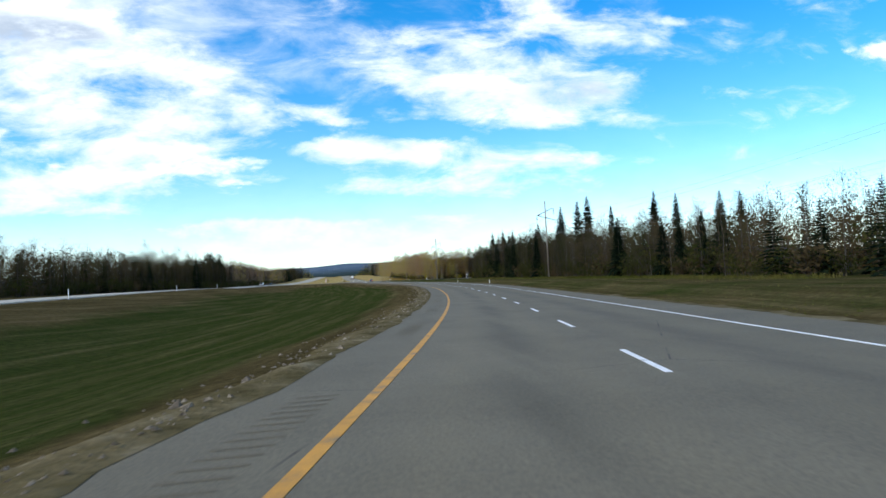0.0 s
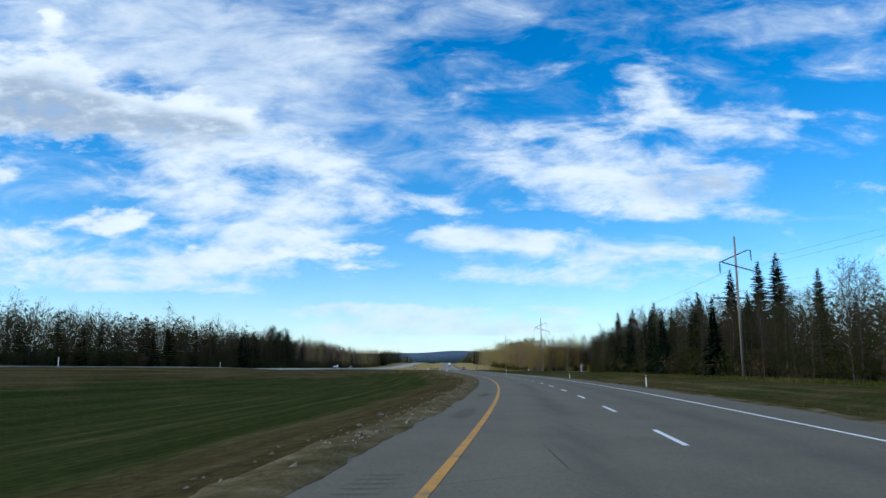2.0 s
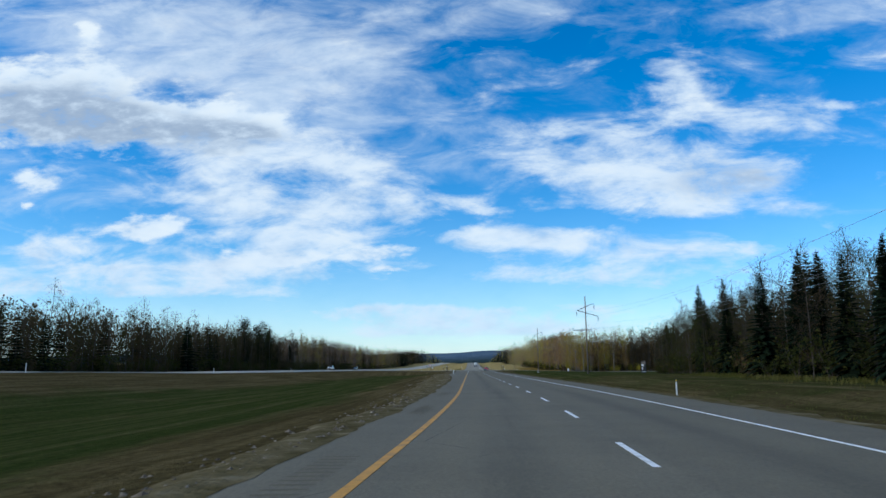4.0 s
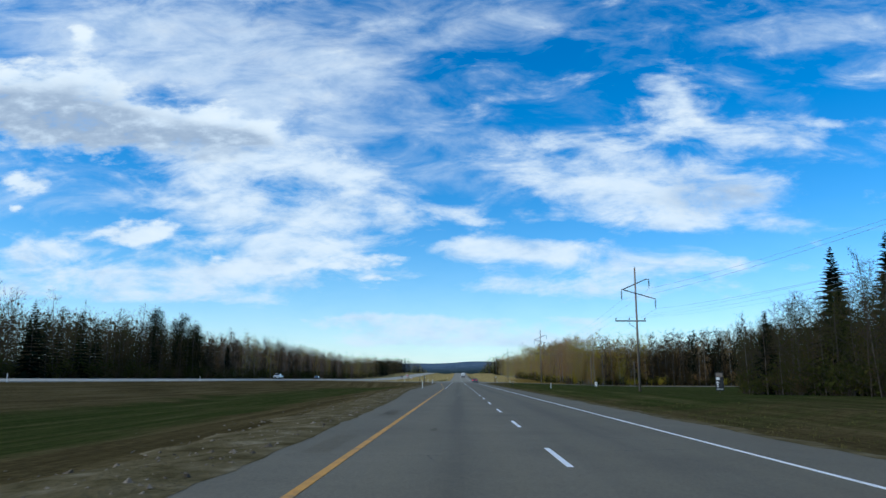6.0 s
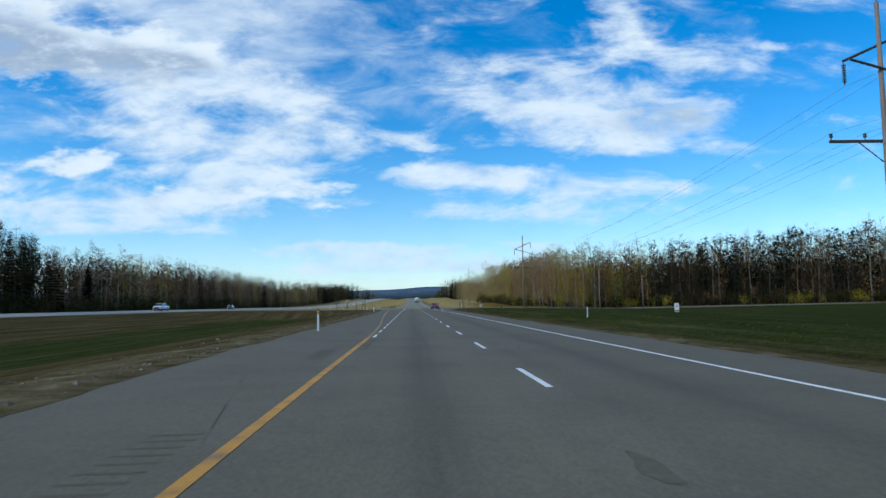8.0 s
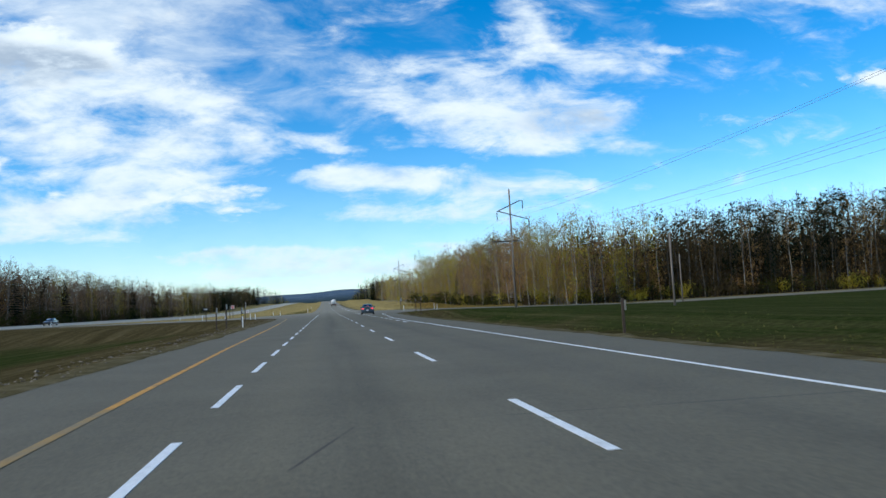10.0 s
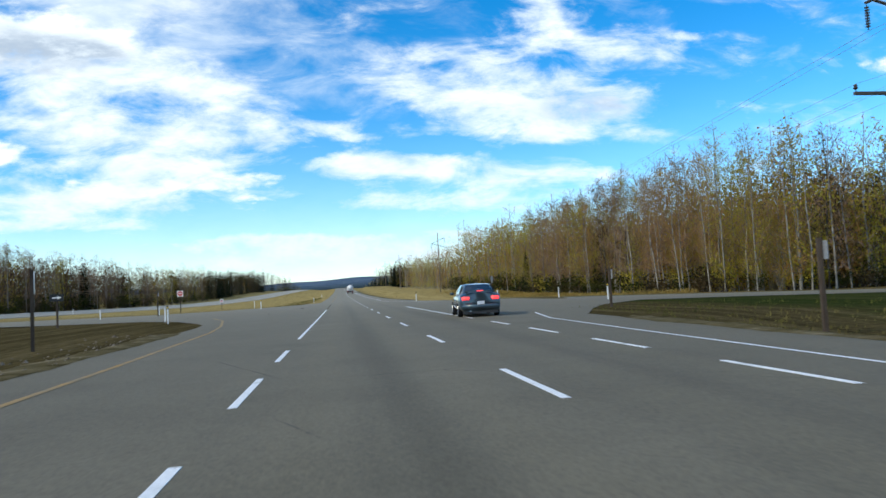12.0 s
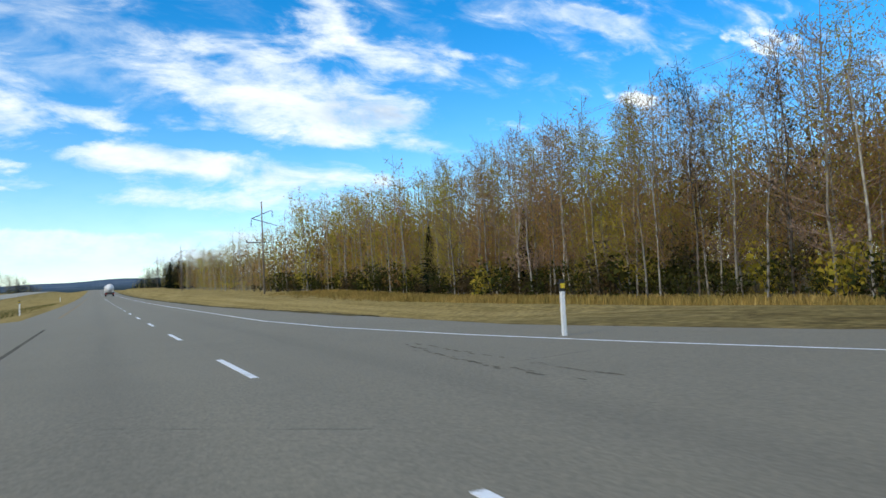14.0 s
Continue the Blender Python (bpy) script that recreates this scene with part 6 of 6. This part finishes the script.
def tank_truck(x, y):
    lorry = thing("tank_truck", (x, y, rise(y) + 0.02), "white tank lorry far ahead on the highway", "truck")
    bm = bmesh.new()
    tube(bm, (0, 0.2, 2.3), (0, 8.5, 2.3), 1.12, 1.12, 24)
    bmesh.ops.bevel(bm, geom=[e for e in bm.edges if abs(e.verts[0].co.y - e.verts[1].co.y) < 0.01], offset=0.25, segments=3, affect="EDGES")
    part("tank", bm, M["paint_white"], lorry, "white cylindrical tank", True)
    bm = bmesh.new()
    box(bm, -1.15, 1.15, 0.0, 9.0, 0.85, 1.15, 0.03)
    part("chassis", bm, M["trim"], lorry)
    bm = bmesh.new()
    box(bm, -1.2, 1.2, 9.2, 11.6, 0.8, 3.1, 0.12)
    part("cab", bm, M["paint_white"], lorry)
    bm = bmesh.new()
    box(bm, -1.2, 1.2, -0.12, 0.0, 0.55, 0.9, 0.03)
    part("rear_bumper", bm, M["trim"], lorry)
    for s in (-1, 1):
        bm = bmesh.new()
        box(bm, min(s * 0.85, s * 1.1), max(s * 0.85, s * 1.1), -0.15, -0.11, 0.62, 0.82, 0.01)
        part("tail_lamp", bm, M["lens"], lorry)
        for wy in (1.0, 2.2, 7.0, 10.4):
            wheel(lorry, s * 0.98, wy, 0.5, 0.35)


sedan(5.65, 434.5, -4.0)
pickup(far_road_x(438) + 3.0, 438, 180)
far_car(far_road_x(500) + 1.8, 500, 180)
tank_truck(3.7, 690)


def debris(x, y, long, seed):
    """A curled scrap of tyre rubber lying on the pavement."""
    rng = random.Random(seed)
    scrap = thing("tyre_scrap", (x, y, rise(y) + 0.014), "curled black scrap of tyre rubber on the pavement", "debris", "tyre scraps", rng.uniform(0, 180))
    bm = bmesh.new()
    tube(bm, (-long / 2, 0, 0.015), (0, 0.03, 0.03), 0.018, 0.028, 7)
    tube(bm, (0, 0.03, 0.03), (long / 2, -0.02, 0.015), 0.028, 0.012, 7)
    part("rubber_strip", bm, M["rubber"], scrap)


for k, (x, y, long) in enumerate(((-4.2, 480.5, 0.45), (-5.9, 462.6, 0.4))):
    debris(x, y, long, 400 + k)
